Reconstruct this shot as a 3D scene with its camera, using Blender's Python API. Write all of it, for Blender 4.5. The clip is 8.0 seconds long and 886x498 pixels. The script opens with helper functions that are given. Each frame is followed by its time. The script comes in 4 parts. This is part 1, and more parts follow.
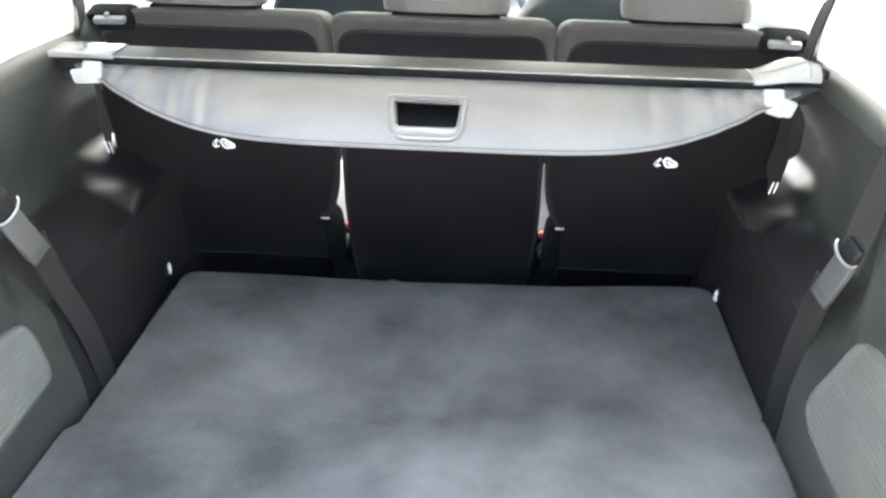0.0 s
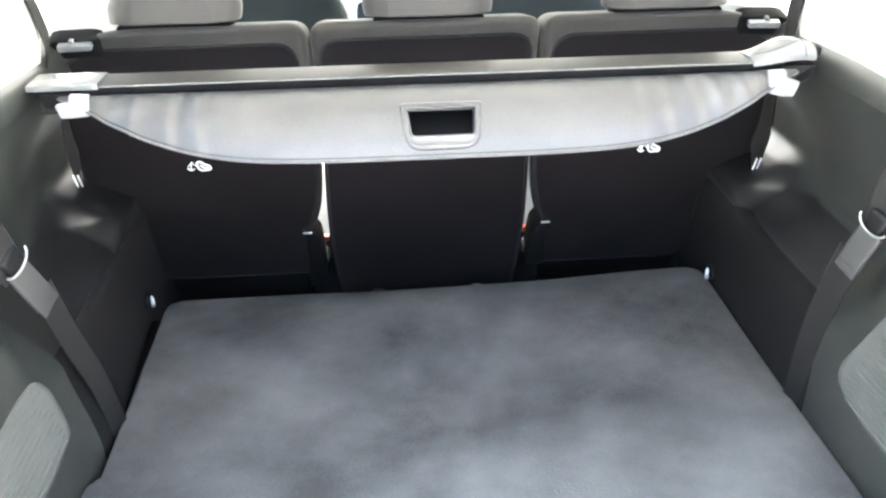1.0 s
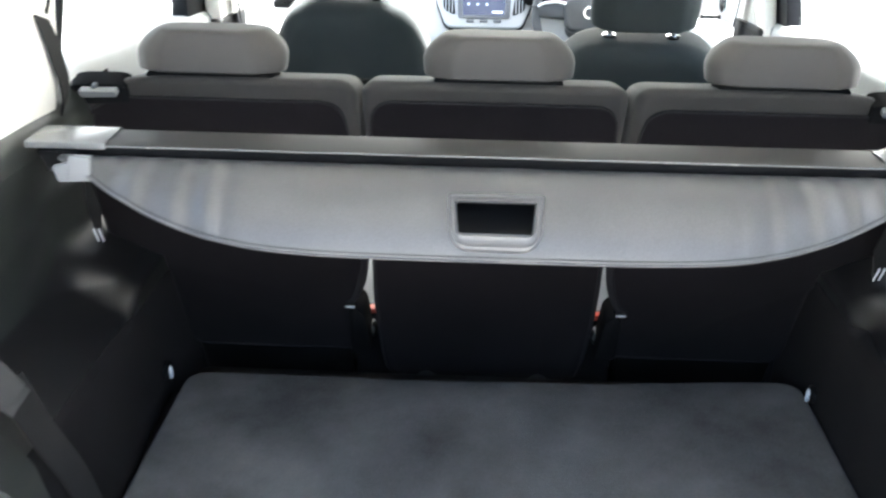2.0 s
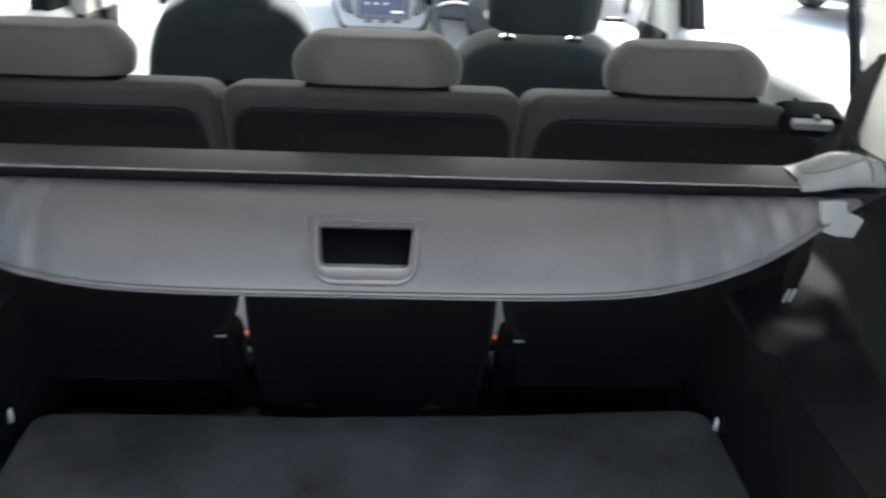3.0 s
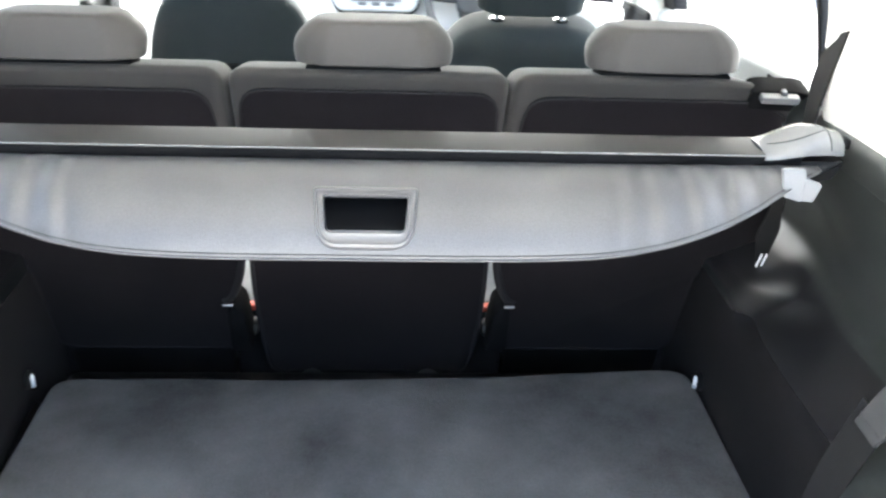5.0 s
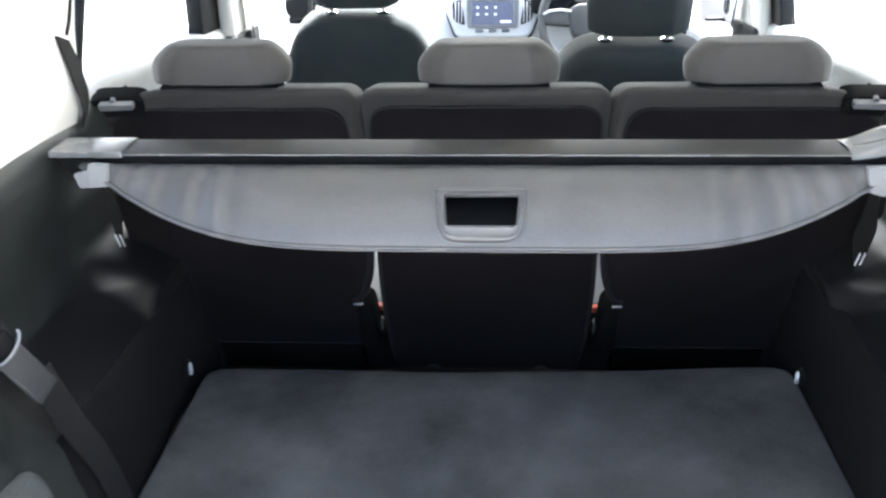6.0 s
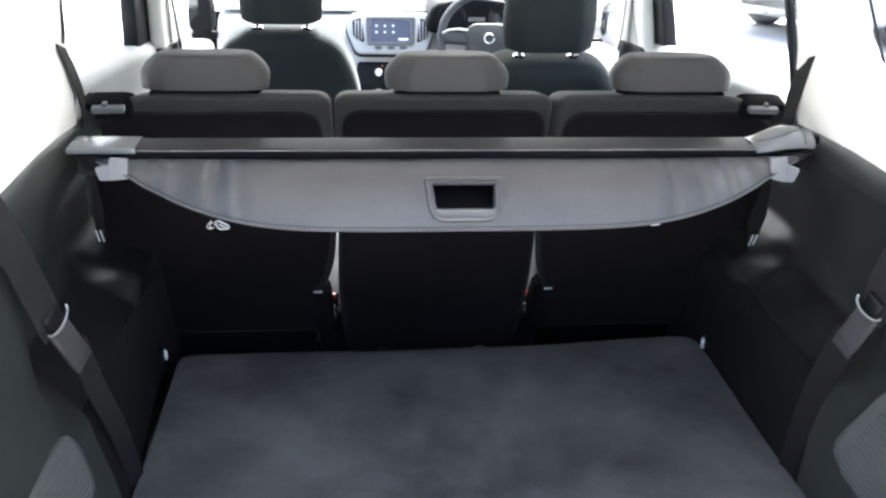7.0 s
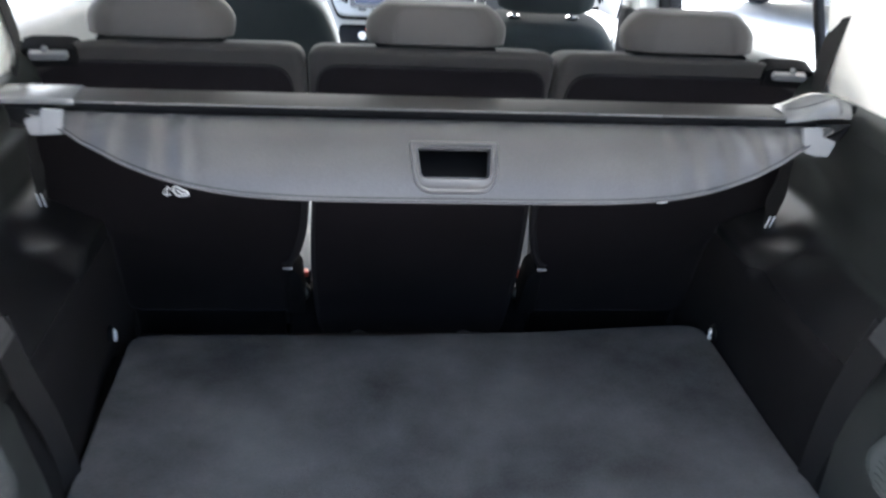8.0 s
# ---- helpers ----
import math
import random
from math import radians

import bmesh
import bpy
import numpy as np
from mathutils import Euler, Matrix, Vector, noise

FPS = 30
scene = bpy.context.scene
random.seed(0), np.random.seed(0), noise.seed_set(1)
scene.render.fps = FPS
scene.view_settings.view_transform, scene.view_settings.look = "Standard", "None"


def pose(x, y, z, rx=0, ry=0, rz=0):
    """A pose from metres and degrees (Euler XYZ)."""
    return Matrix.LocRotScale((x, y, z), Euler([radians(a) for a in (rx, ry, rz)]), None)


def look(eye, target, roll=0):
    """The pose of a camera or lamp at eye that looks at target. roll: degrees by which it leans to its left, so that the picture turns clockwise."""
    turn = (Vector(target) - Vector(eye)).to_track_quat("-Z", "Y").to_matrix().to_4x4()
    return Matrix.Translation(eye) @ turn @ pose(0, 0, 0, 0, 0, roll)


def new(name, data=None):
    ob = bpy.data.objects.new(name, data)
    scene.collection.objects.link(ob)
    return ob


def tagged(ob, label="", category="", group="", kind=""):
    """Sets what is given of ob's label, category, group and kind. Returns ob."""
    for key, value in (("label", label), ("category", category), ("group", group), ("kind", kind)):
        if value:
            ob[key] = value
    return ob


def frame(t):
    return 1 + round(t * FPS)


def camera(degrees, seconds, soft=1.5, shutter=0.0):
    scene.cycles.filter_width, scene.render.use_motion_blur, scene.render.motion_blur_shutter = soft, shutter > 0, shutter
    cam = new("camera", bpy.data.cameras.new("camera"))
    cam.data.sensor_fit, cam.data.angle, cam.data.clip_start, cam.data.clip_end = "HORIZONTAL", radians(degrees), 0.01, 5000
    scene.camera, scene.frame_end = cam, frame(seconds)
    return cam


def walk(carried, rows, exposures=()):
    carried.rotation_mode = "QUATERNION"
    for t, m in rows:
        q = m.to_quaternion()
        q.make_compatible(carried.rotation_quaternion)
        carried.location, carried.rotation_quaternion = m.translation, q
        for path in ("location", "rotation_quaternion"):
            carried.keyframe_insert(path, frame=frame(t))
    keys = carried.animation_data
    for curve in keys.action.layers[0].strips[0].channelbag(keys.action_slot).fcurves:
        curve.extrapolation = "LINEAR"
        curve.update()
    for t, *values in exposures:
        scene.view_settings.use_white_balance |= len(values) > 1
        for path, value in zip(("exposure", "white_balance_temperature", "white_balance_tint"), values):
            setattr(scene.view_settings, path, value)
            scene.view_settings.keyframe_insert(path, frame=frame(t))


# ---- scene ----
cam = camera(50.0, 8.0, soft=2.3, shutter=0.5)
PATH = [
    (0, (0.099, -1.694, 1.463), (0.002, 0.124, 0.636), 1.5),
    (0.5, (-0.016, -1.682, 1.474), (-0.023, 0.117, 0.601), -0.0),
    (1, (-0.088, -1.658, 1.477), (0.035, 0.15, 0.631), -1.1),
    (1.5, (-0.077, -1.556, 1.472), (-0.038, 0.253, 0.619), 0.2),
    (1.7, (-0.06, -1.487, 1.493), (-0.124, 0.334, 0.668), 1.0),
    (2.8, (0.046, -1.283, 1.463), (0.034, 0.55, 0.662), 2.5),
    (3, (0.023, -1.257, 1.459), (0.14, 0.572, 0.657), 2.8),
    (3.5, (-0.086, -1.243, 1.471), (0.206, 0.565, 0.666), 0.5),
    (4, (-0.16, -1.247, 1.478), (0.256, 0.527, 0.654), 0.8),
    (4.2, (-0.162, -1.261, 1.467), (0.251, 0.51, 0.636), 2.0),
    (5.3, (0.063, -1.386, 1.483), (0.032, 0.434, 0.653), 1.6),
    (5.5, (0.064, -1.414, 1.483), (-0.054, 0.409, 0.671), 0.9),
    (6, (0.026, -1.492, 1.501), (-0.096, 0.342, 0.713), -1.1),
    (6.5, (-0.112, -1.616, 1.507), (-0.065, 0.228, 0.734), -0.9),
    (7, (-0.158, -1.699, 1.529), (0.022, 0.145, 0.778), 1.4),
    (7.5, (-0.167, -1.713, 1.532), (0.036, 0.131, 0.786), 2.4),
    (8, (-0.146, -1.528, 1.458), (0.073, 0.294, 0.661), 3.2),
]
EXPOSURES = [(0, 4.28, 6550, 5), (0.5, 4.5, 6600, 5), (1, 4.41, 6600, 5), (1.5, 4.43, 6500, 5), (1.7, 4.08, 6400, 5), (2.8, 2.38, 6200, 6), (3.2, 2.6, 6200, 6), (4.2, 2.83, 6200, 7), (5.3, 4.03, 6350, 6), (5.6, 3.86, 6250, 7), (6, 3.18, 6100, 7), (6.5, 2.64, 6100, 7), (7, 2.77, 6100, 8), (7.5, 2.3, 6000, 8), (8, 2.77, 6050, 9)]
walk(cam, [(t, look(eye, target, roll)) for t, eye, target, roll in PATH], EXPOSURES)

# ---------------------------------------------------------------- light
world = bpy.data.worlds.new("sky")
scene.world = world
world.use_nodes = True
_sky = world.node_tree.nodes.new("ShaderNodeTexSky")
_sky.sky_type = "NISHITA"
_sky.sun_disc = False
_sky.sun_elevation = radians(55.2)
_sky.sun_rotation = radians(16.7)
_sky.air_density, _sky.dust_density = 1.0, 8.0
world.node_tree.links.new(_sky.outputs[0], world.node_tree.nodes["Background"].inputs[0])
world.node_tree.nodes["Background"].inputs[1].default_value = 0.15

sun = new("sun", bpy.data.lights.new("sun", "SUN"))
sun.data.energy, sun.data.angle, sun.data.color = 4.4, radians(24), (0.96, 0.98, 1.0)
sun.matrix_world = look((1.8, 6.0, 9.0), (0, 0, 0))


# ---------------------------------------------------------------- materials
def material(name, color, rough=0.6, metal=0.0, second=None, grain=0.0, grain_size=900.0, stain_size=6.0,
             bump=0.0, sheen=0.0, spec=0.5, coat=0.0):
    """Principled paint with fine grain and broad stains between two colours."""
    m = bpy.data.materials.new(name)
    m.use_nodes = True
    nt, b = m.node_tree, m.node_tree.nodes["Principled BSDF"]
    b.inputs["Roughness"].default_value, b.inputs["Metallic"].default_value = rough, metal
    b.inputs["Specular IOR Level"].default_value = spec
    b.inputs["Sheen Weight"].default_value = sheen
    b.inputs["Coat Weight"].default_value = coat
    b.inputs["Base Color"].default_value = (*color, 1)
    co = nt.nodes.new("ShaderNodeTexCoord")
    big = nt.nodes.new("ShaderNodeTexNoise")
    big.inputs["Scale"].default_value, big.inputs["Detail"].default_value = stain_size, 5
    nt.links.new(co.outputs["Object"], big.inputs["Vector"])
    fine = nt.nodes.new("ShaderNodeTexNoise")
    fine.inputs["Scale"].default_value, fine.inputs["Detail"].default_value = grain_size, 2
    nt.links.new(co.outputs["Object"], fine.inputs["Vector"])
    if second:
        ramp = nt.nodes.new("ShaderNodeValToRGB")
        ramp.color_ramp.elements[0].position, ramp.color_ramp.elements[1].position = 0.36, 0.68
        ramp.color_ramp.elements[0].color, ramp.color_ramp.elements[1].color = (*color, 1), (*second, 1)
        nt.links.new(big.outputs["Fac"], ramp.inputs["Fac"])
        mix = nt.nodes.new("ShaderNodeMix")
        mix.data_type, mix.blend_type = "RGBA", "OVERLAY"
        mix.inputs["Factor"].default_value = grain
        nt.links.new(ramp.outputs["Color"], mix.inputs["A"])
        nt.links.new(fine.outputs["Color"], mix.inputs["B"])
        gray = nt.nodes.new("ShaderNodeRGBToBW")
        nt.links.new(fine.outputs["Color"], gray.inputs["Color"])
        nt.links.new(gray.outputs["Val"], mix.inputs["B"])
        nt.links.new(mix.outputs["Result"], b.inputs["Base Color"])
        rr = nt.nodes.new("ShaderNodeMapRange")
        rr.inputs["To Min"].default_value, rr.inputs["To Max"].default_value = max(0.02, rough - 0.08), min(1, rough + 0.1)
        nt.links.new(big.outputs["Fac"], rr.inputs["Value"])
        nt.links.new(rr.outputs["Result"], b.inputs["Roughness"])
    if bump:
        bp = nt.nodes.new("ShaderNodeBump")
        bp.inputs["Strength"].default_value, bp.inputs["Distance"].default_value = bump, 0.0012
        nt.links.new(fine.outputs["Fac"], bp.inputs["Height"])
        nt.links.new(bp.outputs["Normal"], b.inputs["Normal"])
    return m


def glass_material(name, tint=(0.98, 0.992, 0.985)):
    m = bpy.data.materials.new(name)
    m.use_nodes = True
    nt = m.node_tree
    nt.nodes.remove(nt.nodes["Principled BSDF"])
    clear, gloss, mix = (nt.nodes.new(k) for k in ("ShaderNodeBsdfTransparent", "ShaderNodeBsdfGlossy", "ShaderNodeMixShader"))
    clear.inputs["Color"].default_value = (*tint, 1)
    gloss.inputs["Roughness"].default_value = 0.02
    mix.inputs[0].default_value = 0.035
    nt.links.new(clear.outputs[0], mix.inputs[1])
    nt.links.new(gloss.outputs[0], mix.inputs[2])
    nt.links.new(mix.outputs[0], nt.nodes["Material Output"].inputs["Surface"])
    return m


def glow(name, color, strength):
    m = bpy.data.materials.new(name)
    m.use_nodes = True
    b = m.node_tree.nodes["Principled BSDF"]
    b.inputs["Base Color"].default_value = (0.01, 0.01, 0.012, 1)
    b.inputs["Roughness"].default_value = 0.15
    b.inputs["Emission Color"].default_value = (*color, 1)
    b.inputs["Emission Strength"].default_value = strength
    return m


def carpet_material(name, dark, light):
    """Felted carpet: broad dusty clouds, hand-sized smudges and short fibres."""
    m = bpy.data.materials.new(name)
    m.use_nodes = True
    nt, b = m.node_tree, m.node_tree.nodes["Principled BSDF"]
    b.inputs["Roughness"].default_value, b.inputs["Specular IOR Level"].default_value = 0.95, 0.06
    b.inputs["Sheen Weight"].default_value = 0.02
    co = nt.nodes.new("ShaderNodeTexCoord")
    total = None
    for scale, detail, weight, rough in ((3.4, 3, 0.95, 0.5), (15.0, 5, 0.38, 0.6), (230.0, 3, 0.26, 0.7)):
        n = nt.nodes.new("ShaderNodeTexNoise")
        n.inputs["Scale"].default_value, n.inputs["Detail"].default_value, n.inputs["Roughness"].default_value = scale, detail, rough
        nt.links.new(co.outputs["Object"], n.inputs["Vector"])
        mul = nt.nodes.new("ShaderNodeMath")
        mul.operation = "MULTIPLY_ADD"
        mul.inputs[1].default_value = weight
        nt.links.new(n.outputs["Fac"], mul.inputs[0])
        if total is None:
            mul.inputs[2].default_value = -0.305
        else:
            nt.links.new(total, mul.inputs[2])
        total = mul.outputs[0]
        last = n
    ramp = nt.nodes.new("ShaderNodeValToRGB")
    ramp.color_ramp.elements[0].position, ramp.color_ramp.elements[1].position = 0.3, 0.75
    ramp.color_ramp.elements[0].color, ramp.color_ramp.elements[1].color = (*dark, 1), (*light, 1)
    nt.links.new(total, ramp.inputs["Fac"])
    nt.links.new(ramp.outputs["Color"], b.inputs["Base Color"])
    bp = nt.nodes.new("ShaderNodeBump")
    bp.inputs["Strength"].default_value, bp.inputs["Distance"].default_value = 0.7, 0.0015
    nt.links.new(last.outputs["Fac"], bp.inputs["Height"])
    nt.links.new(bp.outputs["Normal"], b.inputs["Normal"])
    return m


MAT_BOOT_CARPET = carpet_material("boot_carpet", (0.0405, 0.0426, 0.0441), (0.124, 0.1292, 0.1328))
MAT_EDGE = material("carpet_edging", (0.03, 0.032, 0.038), 0.9, second=(0.045, 0.048, 0.055), grain=0.3, bump=0.3)
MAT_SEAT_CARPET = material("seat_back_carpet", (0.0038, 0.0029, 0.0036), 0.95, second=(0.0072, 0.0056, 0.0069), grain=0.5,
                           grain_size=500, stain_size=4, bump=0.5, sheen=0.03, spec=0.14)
MAT_PIPING = material("black_piping", (0.0095, 0.0085, 0.0095), 0.8, second=(0.013, 0.0115, 0.013), grain=0.3, bump=0.2, spec=0.2)
MAT_FABRIC = material("grey_seat_fabric", (0.0265, 0.0238, 0.0216), 0.6, second=(0.036, 0.0326, 0.03), grain=0.35,
                      grain_size=800, stain_size=9, bump=0.22, sheen=0.12, spec=0.4)
# darker copy of the seat fabric: shade from its facing put into colour
MAT_SHADED_BACK = material("shaded_back_fabric", (0.022, 0.0199, 0.0183), 0.75, second=(0.0295, 0.0268, 0.0249), grain=0.35,
                           grain_size=800, stain_size=9, bump=0.25, sheen=0.08, spec=0.3)
# paler copy of the seat fabric: window light on the cushions put into colour
MAT_LIT_CUSHION = material("lit_cushion_fabric", (0.125, 0.131, 0.136), 0.85, second=(0.16, 0.167, 0.172), grain=0.35,
                       grain_size=700, stain_size=8, bump=0.3, spec=0.25)
MAT_FRONT_FABRIC = material("dark_seat_fabric", (0.018, 0.0245, 0.0253), 0.85, second=(0.0265, 0.033, 0.034), grain=0.4,
                            grain_size=700, stain_size=7, bump=0.4, sheen=0.15, spec=0.3)
MAT_TRIM = material("black_grained_trim", (0.026, 0.028, 0.0255), 0.32, second=(0.037, 0.0395, 0.036), grain=0.4,
                    grain_size=650, stain_size=5, bump=0.25, spec=0.6)
MAT_TRIM_CARPET = material("black_felt_lining", (0.0094, 0.0086, 0.009), 0.9, second=(0.0152, 0.0139, 0.0146), grain=0.5,
                           grain_size=450, stain_size=5, bump=0.5, spec=0.14)
MAT_LEDGE = material("black_ledge_plastic", (0.0105, 0.0103, 0.0108), 0.3, second=(0.0148, 0.0145, 0.0152), grain=0.4, grain_size=500, bump=0.06, spec=0.8)
MAT_LID = material("grey_grained_lid", (0.072, 0.075, 0.070), 0.55, second=(0.096, 0.1, 0.093), grain=0.3, bump=0.3)
MAT_COVER = material("grey_cover_vinyl", (0.0565, 0.0558, 0.0575), 0.36, second=(0.07, 0.0695, 0.0715), grain=0.5,
                     grain_size=600, stain_size=7, bump=0.2, spec=0.58)
MAT_HANDLE = material("grey_handle_plastic", (0.075, 0.0735, 0.075), 0.3, second=(0.085, 0.0835, 0.085), grain=0.15,
                      grain_size=700, bump=0.08, spec=0.5)
MAT_BAR = material("grey_satin_bar", (0.0165, 0.0158, 0.0153), 0.5, second=(0.0215, 0.0206, 0.02), grain=0.2, bump=0.03, spec=0.22)
MAT_SLEEVE = material("grey_sleeve_plastic", (0.12, 0.121, 0.123), 0.24, second=(0.145, 0.146, 0.148), grain=0.15, bump=0.06, spec=0.75)
MAT_CLIP = material("light_grey_plastic", (0.145, 0.149, 0.154), 0.4, second=(0.17, 0.174, 0.179), grain=0.15, bump=0.15)
MAT_CREAM = material("cream_pillar_trim", (0.85, 0.825, 0.765), 0.6, second=(0.89, 0.868, 0.81), grain=0.2, bump=0.2)
MAT_BLACK = material("black_plastic", (0.004, 0.004, 0.0044), 0.5, second=(0.007, 0.007, 0.0077), grain=0.3, bump=0.15, spec=0.2)
MAT_MATT = material("matt_black", (0.005, 0.005, 0.0054), 0.8, second=(0.008, 0.008, 0.0086), grain=0.3, bump=0.2, spec=0.06)
# near white and half metallic, so the daylight glint sits in the colour
MAT_GLINT_ZINC = material("glint_zinc", (0.85, 0.86, 0.88), 0.3, metal=0.4)
MAT_TONGUE = material("grey_tongue_cover", (0.036, 0.0355, 0.035), 0.55, second=(0.052, 0.051, 0.05), grain=0.2, bump=0.2, spec=0.3)
MAT_WEB = material("belt_webbing", (0.0115, 0.0109, 0.0108), 0.75, second=(0.0162, 0.0154, 0.0152), grain=0.5, grain_size=900, bump=0.6, spec=0.2)
MAT_CHROME = material("chrome", (0.85, 0.86, 0.87), 0.12, metal=1.0)
MAT_STEEL = material("brushed_steel", (0.4, 0.4, 0.41), 0.4, metal=1.0)
MAT_SILVER = material("silver_trim", (0.66, 0.67, 0.68), 0.35, second=(0.6, 0.61, 0.62), grain=0.1, metal=0.15)
MAT_DASH = material("dash_plastic", (0.06, 0.062, 0.062), 0.55, second=(0.075, 0.077, 0.077), grain=0.3, bump=0.3)
MAT_HUB = material("grey_hub_plastic", (0.05, 0.0525, 0.053), 0.38, second=(0.06, 0.062, 0.063), grain=0.2, bump=0.2)
MAT_DASH_TOP = material("pale_dash_top", (0.62, 0.62, 0.61), 0.6, second=(0.68, 0.68, 0.67), grain=0.2, bump=0.3)
MAT_DOOR = material("grey_door_card", (0.3, 0.315, 0.31), 0.6, second=(0.36, 0.375, 0.37), grain=0.25, bump=0.3)
# dim teal metal puts a dark reflection into the colour
MAT_DARK_REFLECTION = material("dark_reflection_metal", (0.16, 0.2, 0.2), 0.08, metal=1.0)
MAT_RED = material("red_button", (0.72, 0.12, 0.07), 0.3)
MAT_WHITE = material("white_print", (0.8, 0.8, 0.8), 0.6)
MAT_PAINT = material("car_paint", (0.55, 0.56, 0.57), 0.3, second=(0.58, 0.59, 0.6), grain=0.05, metal=0.3, coat=0.8)
MAT_PAINT_GREY = material("silver_car_paint", (0.26, 0.265, 0.27), 0.3, second=(0.28, 0.285, 0.29), grain=0.05, coat=0.8, metal=0.4)
MAT_RUBBER = material("tyre_rubber", (0.02, 0.02, 0.02), 0.85, second=(0.03, 0.03, 0.03), grain=0.3, bump=0.4)
MAT_FLOOR_CARPET = material("footwell_carpet", (0.025, 0.027, 0.028), 0.95, second=(0.036, 0.038, 0.04), grain=0.5, grain_size=400, bump=0.5)
MAT_SCREEN = glow("lit_screen", (0.12, 0.15, 0.27), 0.14)
MAT_ICON = glow("lit_icon", (0.7, 0.78, 0.95), 0.34)
MAT_DIAL = glow("dial_light", (0.75, 0.8, 0.85), 0.03)
MAT_GLASS = glass_material("window_glass")
MAT_DARK_GLASS = material("dark_glass", (0.01, 0.012, 0.014), 0.06, coat=0.3)
MAT_GROUND = material("pale_concrete", (0.6, 0.594, 0.584), 0.9, second=(0.66, 0.653, 0.642), grain=0.4, grain_size=60, stain_size=0.7, bump=0.5)


# ---------------------------------------------------------------- mesh helpers
ORIGIN = {}


def thing(name, at, label, category, group="", kind=""):
    """An Empty at the base of a thing, to parent its parts."""
    ob = new(name)
    ob.empty_display_size = 0.05
    ob.location = at
    ORIGIN[ob.name] = Vector(at)
    return tagged(ob, label, category, group, kind)


def part(name, bm, mat, parent, label="", smooth=40, kind=""):
    """Links a bmesh, given in world places, as one mesh object under parent."""
    base = ORIGIN.get(parent.name, Vector()) if parent else Vector()
    bmesh.ops.recalc_face_normals(bm, faces=bm.faces)
    bmesh.ops.translate(bm, verts=bm.verts, vec=-base)
    me = bpy.data.meshes.new(name)
    bm.to_mesh(me)
    bm.free()
    me.materials.append(mat)
    me.shade_smooth()
    me.set_sharp_from_angle(angle=radians(smooth))
    ob = new(name, me)
    if parent:
        ob.parent = parent
        ORIGIN[ob.name] = base
    return tagged(ob, label, kind=kind)


def box(c, size, r=0.004, seg=2, m=None):
    """A box with rounded edges round the centre c; m turns it first."""
    bm = bmesh.new()
    bmesh.ops.create_cube(bm, size=1)
    bmesh.ops.scale(bm, vec=size, verts=bm.verts)
    if r:
        bmesh.ops.bevel(bm, geom=bm.edges[:], offset=r, segments=seg, affect="EDGES", profile=0.5)
    if m is not None:
        bmesh.ops.transform(bm, matrix=m.to_4x4(), verts=bm.verts)
    bmesh.ops.translate(bm, verts=bm.verts, vec=c)
    return bm


def join(*bms):
    """One bmesh out of several."""
    out = bms[0]
    for b in bms[1:]:
        me = bpy.data.meshes.new("join")
        b.to_mesh(me)
        b.free()
        out.from_mesh(me)
        bpy.data.meshes.remove(me)
    return out


def rounded(pts, r, n=5):
    """A polygon's points with its corners rounded: r is one radius or one for each corner."""
    out, k = [], len(pts)
    for i, p in enumerate(pts):
        rad = r[i] if isinstance(r, (list, tuple)) else r
        p, a, b = Vector(p), Vector(pts[i - 1]), Vector(pts[(i + 1) % k])
        if rad <= 0:
            out.append(p)
            continue
        da, db = (a - p), (b - p)
        rad = min(rad, da.length * 0.48, db.length * 0.48)
        s, e = p + da.normalized() * rad, p + db.normalized() * rad
        for j in range(n + 1):
            t = j / n
            out.append(s * (1 - t) ** 2 + p * 2 * t * (1 - t) + e * t * t)
    return out


def prism(pts, a, b, axis="y", bevel=0.0, seg=2, m=None):
    """A polygon drawn out from a to b. axis y: pts are x, z; axis x: pts are y, z; axis z: pts are x, y."""
    def at(p, v):
        return {"y": (p[0], v, p[1]), "x": (v, p[0], p[1]), "z": (p[0], p[1], v)}[axis]
    bm = bmesh.new()
    lo = [bm.verts.new(at(p, a)) for p in pts]
    hi = [bm.verts.new(at(p, b)) for p in pts]
    f1, f2 = bm.faces.new(lo), bm.faces.new(hi[::-1])
    n = len(pts)
    for i in range(n):
        bm.faces.new((lo[i], hi[i], hi[(i + 1) % n], lo[(i + 1) % n]))
    bmesh.ops.recalc_face_normals(bm, faces=bm.faces)
    if bevel:
        rim = list({e for f in (f1, f2) for e in f.edges})
        bmesh.ops.bevel(bm, geom=rim, offset=bevel, segments=seg, affect="EDGES", profile=0.5)
    if m is not None:
        bmesh.ops.transform(bm, matrix=m, verts=bm.verts)
    return bm


def frame_prism(outer, inner, a, b, axis="y", m=None):
    """A ring between two polygons with the same number of points, drawn out from a to b."""
    def at(p, v):
        return {"y": (p[0], v, p[1]), "x": (v, p[0], p[1]), "z": (p[0], p[1], v)}[axis]
    bm = bmesh.new()
    rows = [[bm.verts.new(at(p, v)) for p in poly] for poly, v in ((outer, a), (outer, b), (inner, b), (inner, a))]
    n = len(outer)
    for k in range(4):
        u, w = rows[k], rows[(k + 1) % 4]
        for i in range(n):
            bm.faces.new((u[i], u[(i + 1) % n], w[(i + 1) % n], w[i]))
    if m is not None:
        bmesh.ops.transform(bm, matrix=m, verts=bm.verts)
    return bm


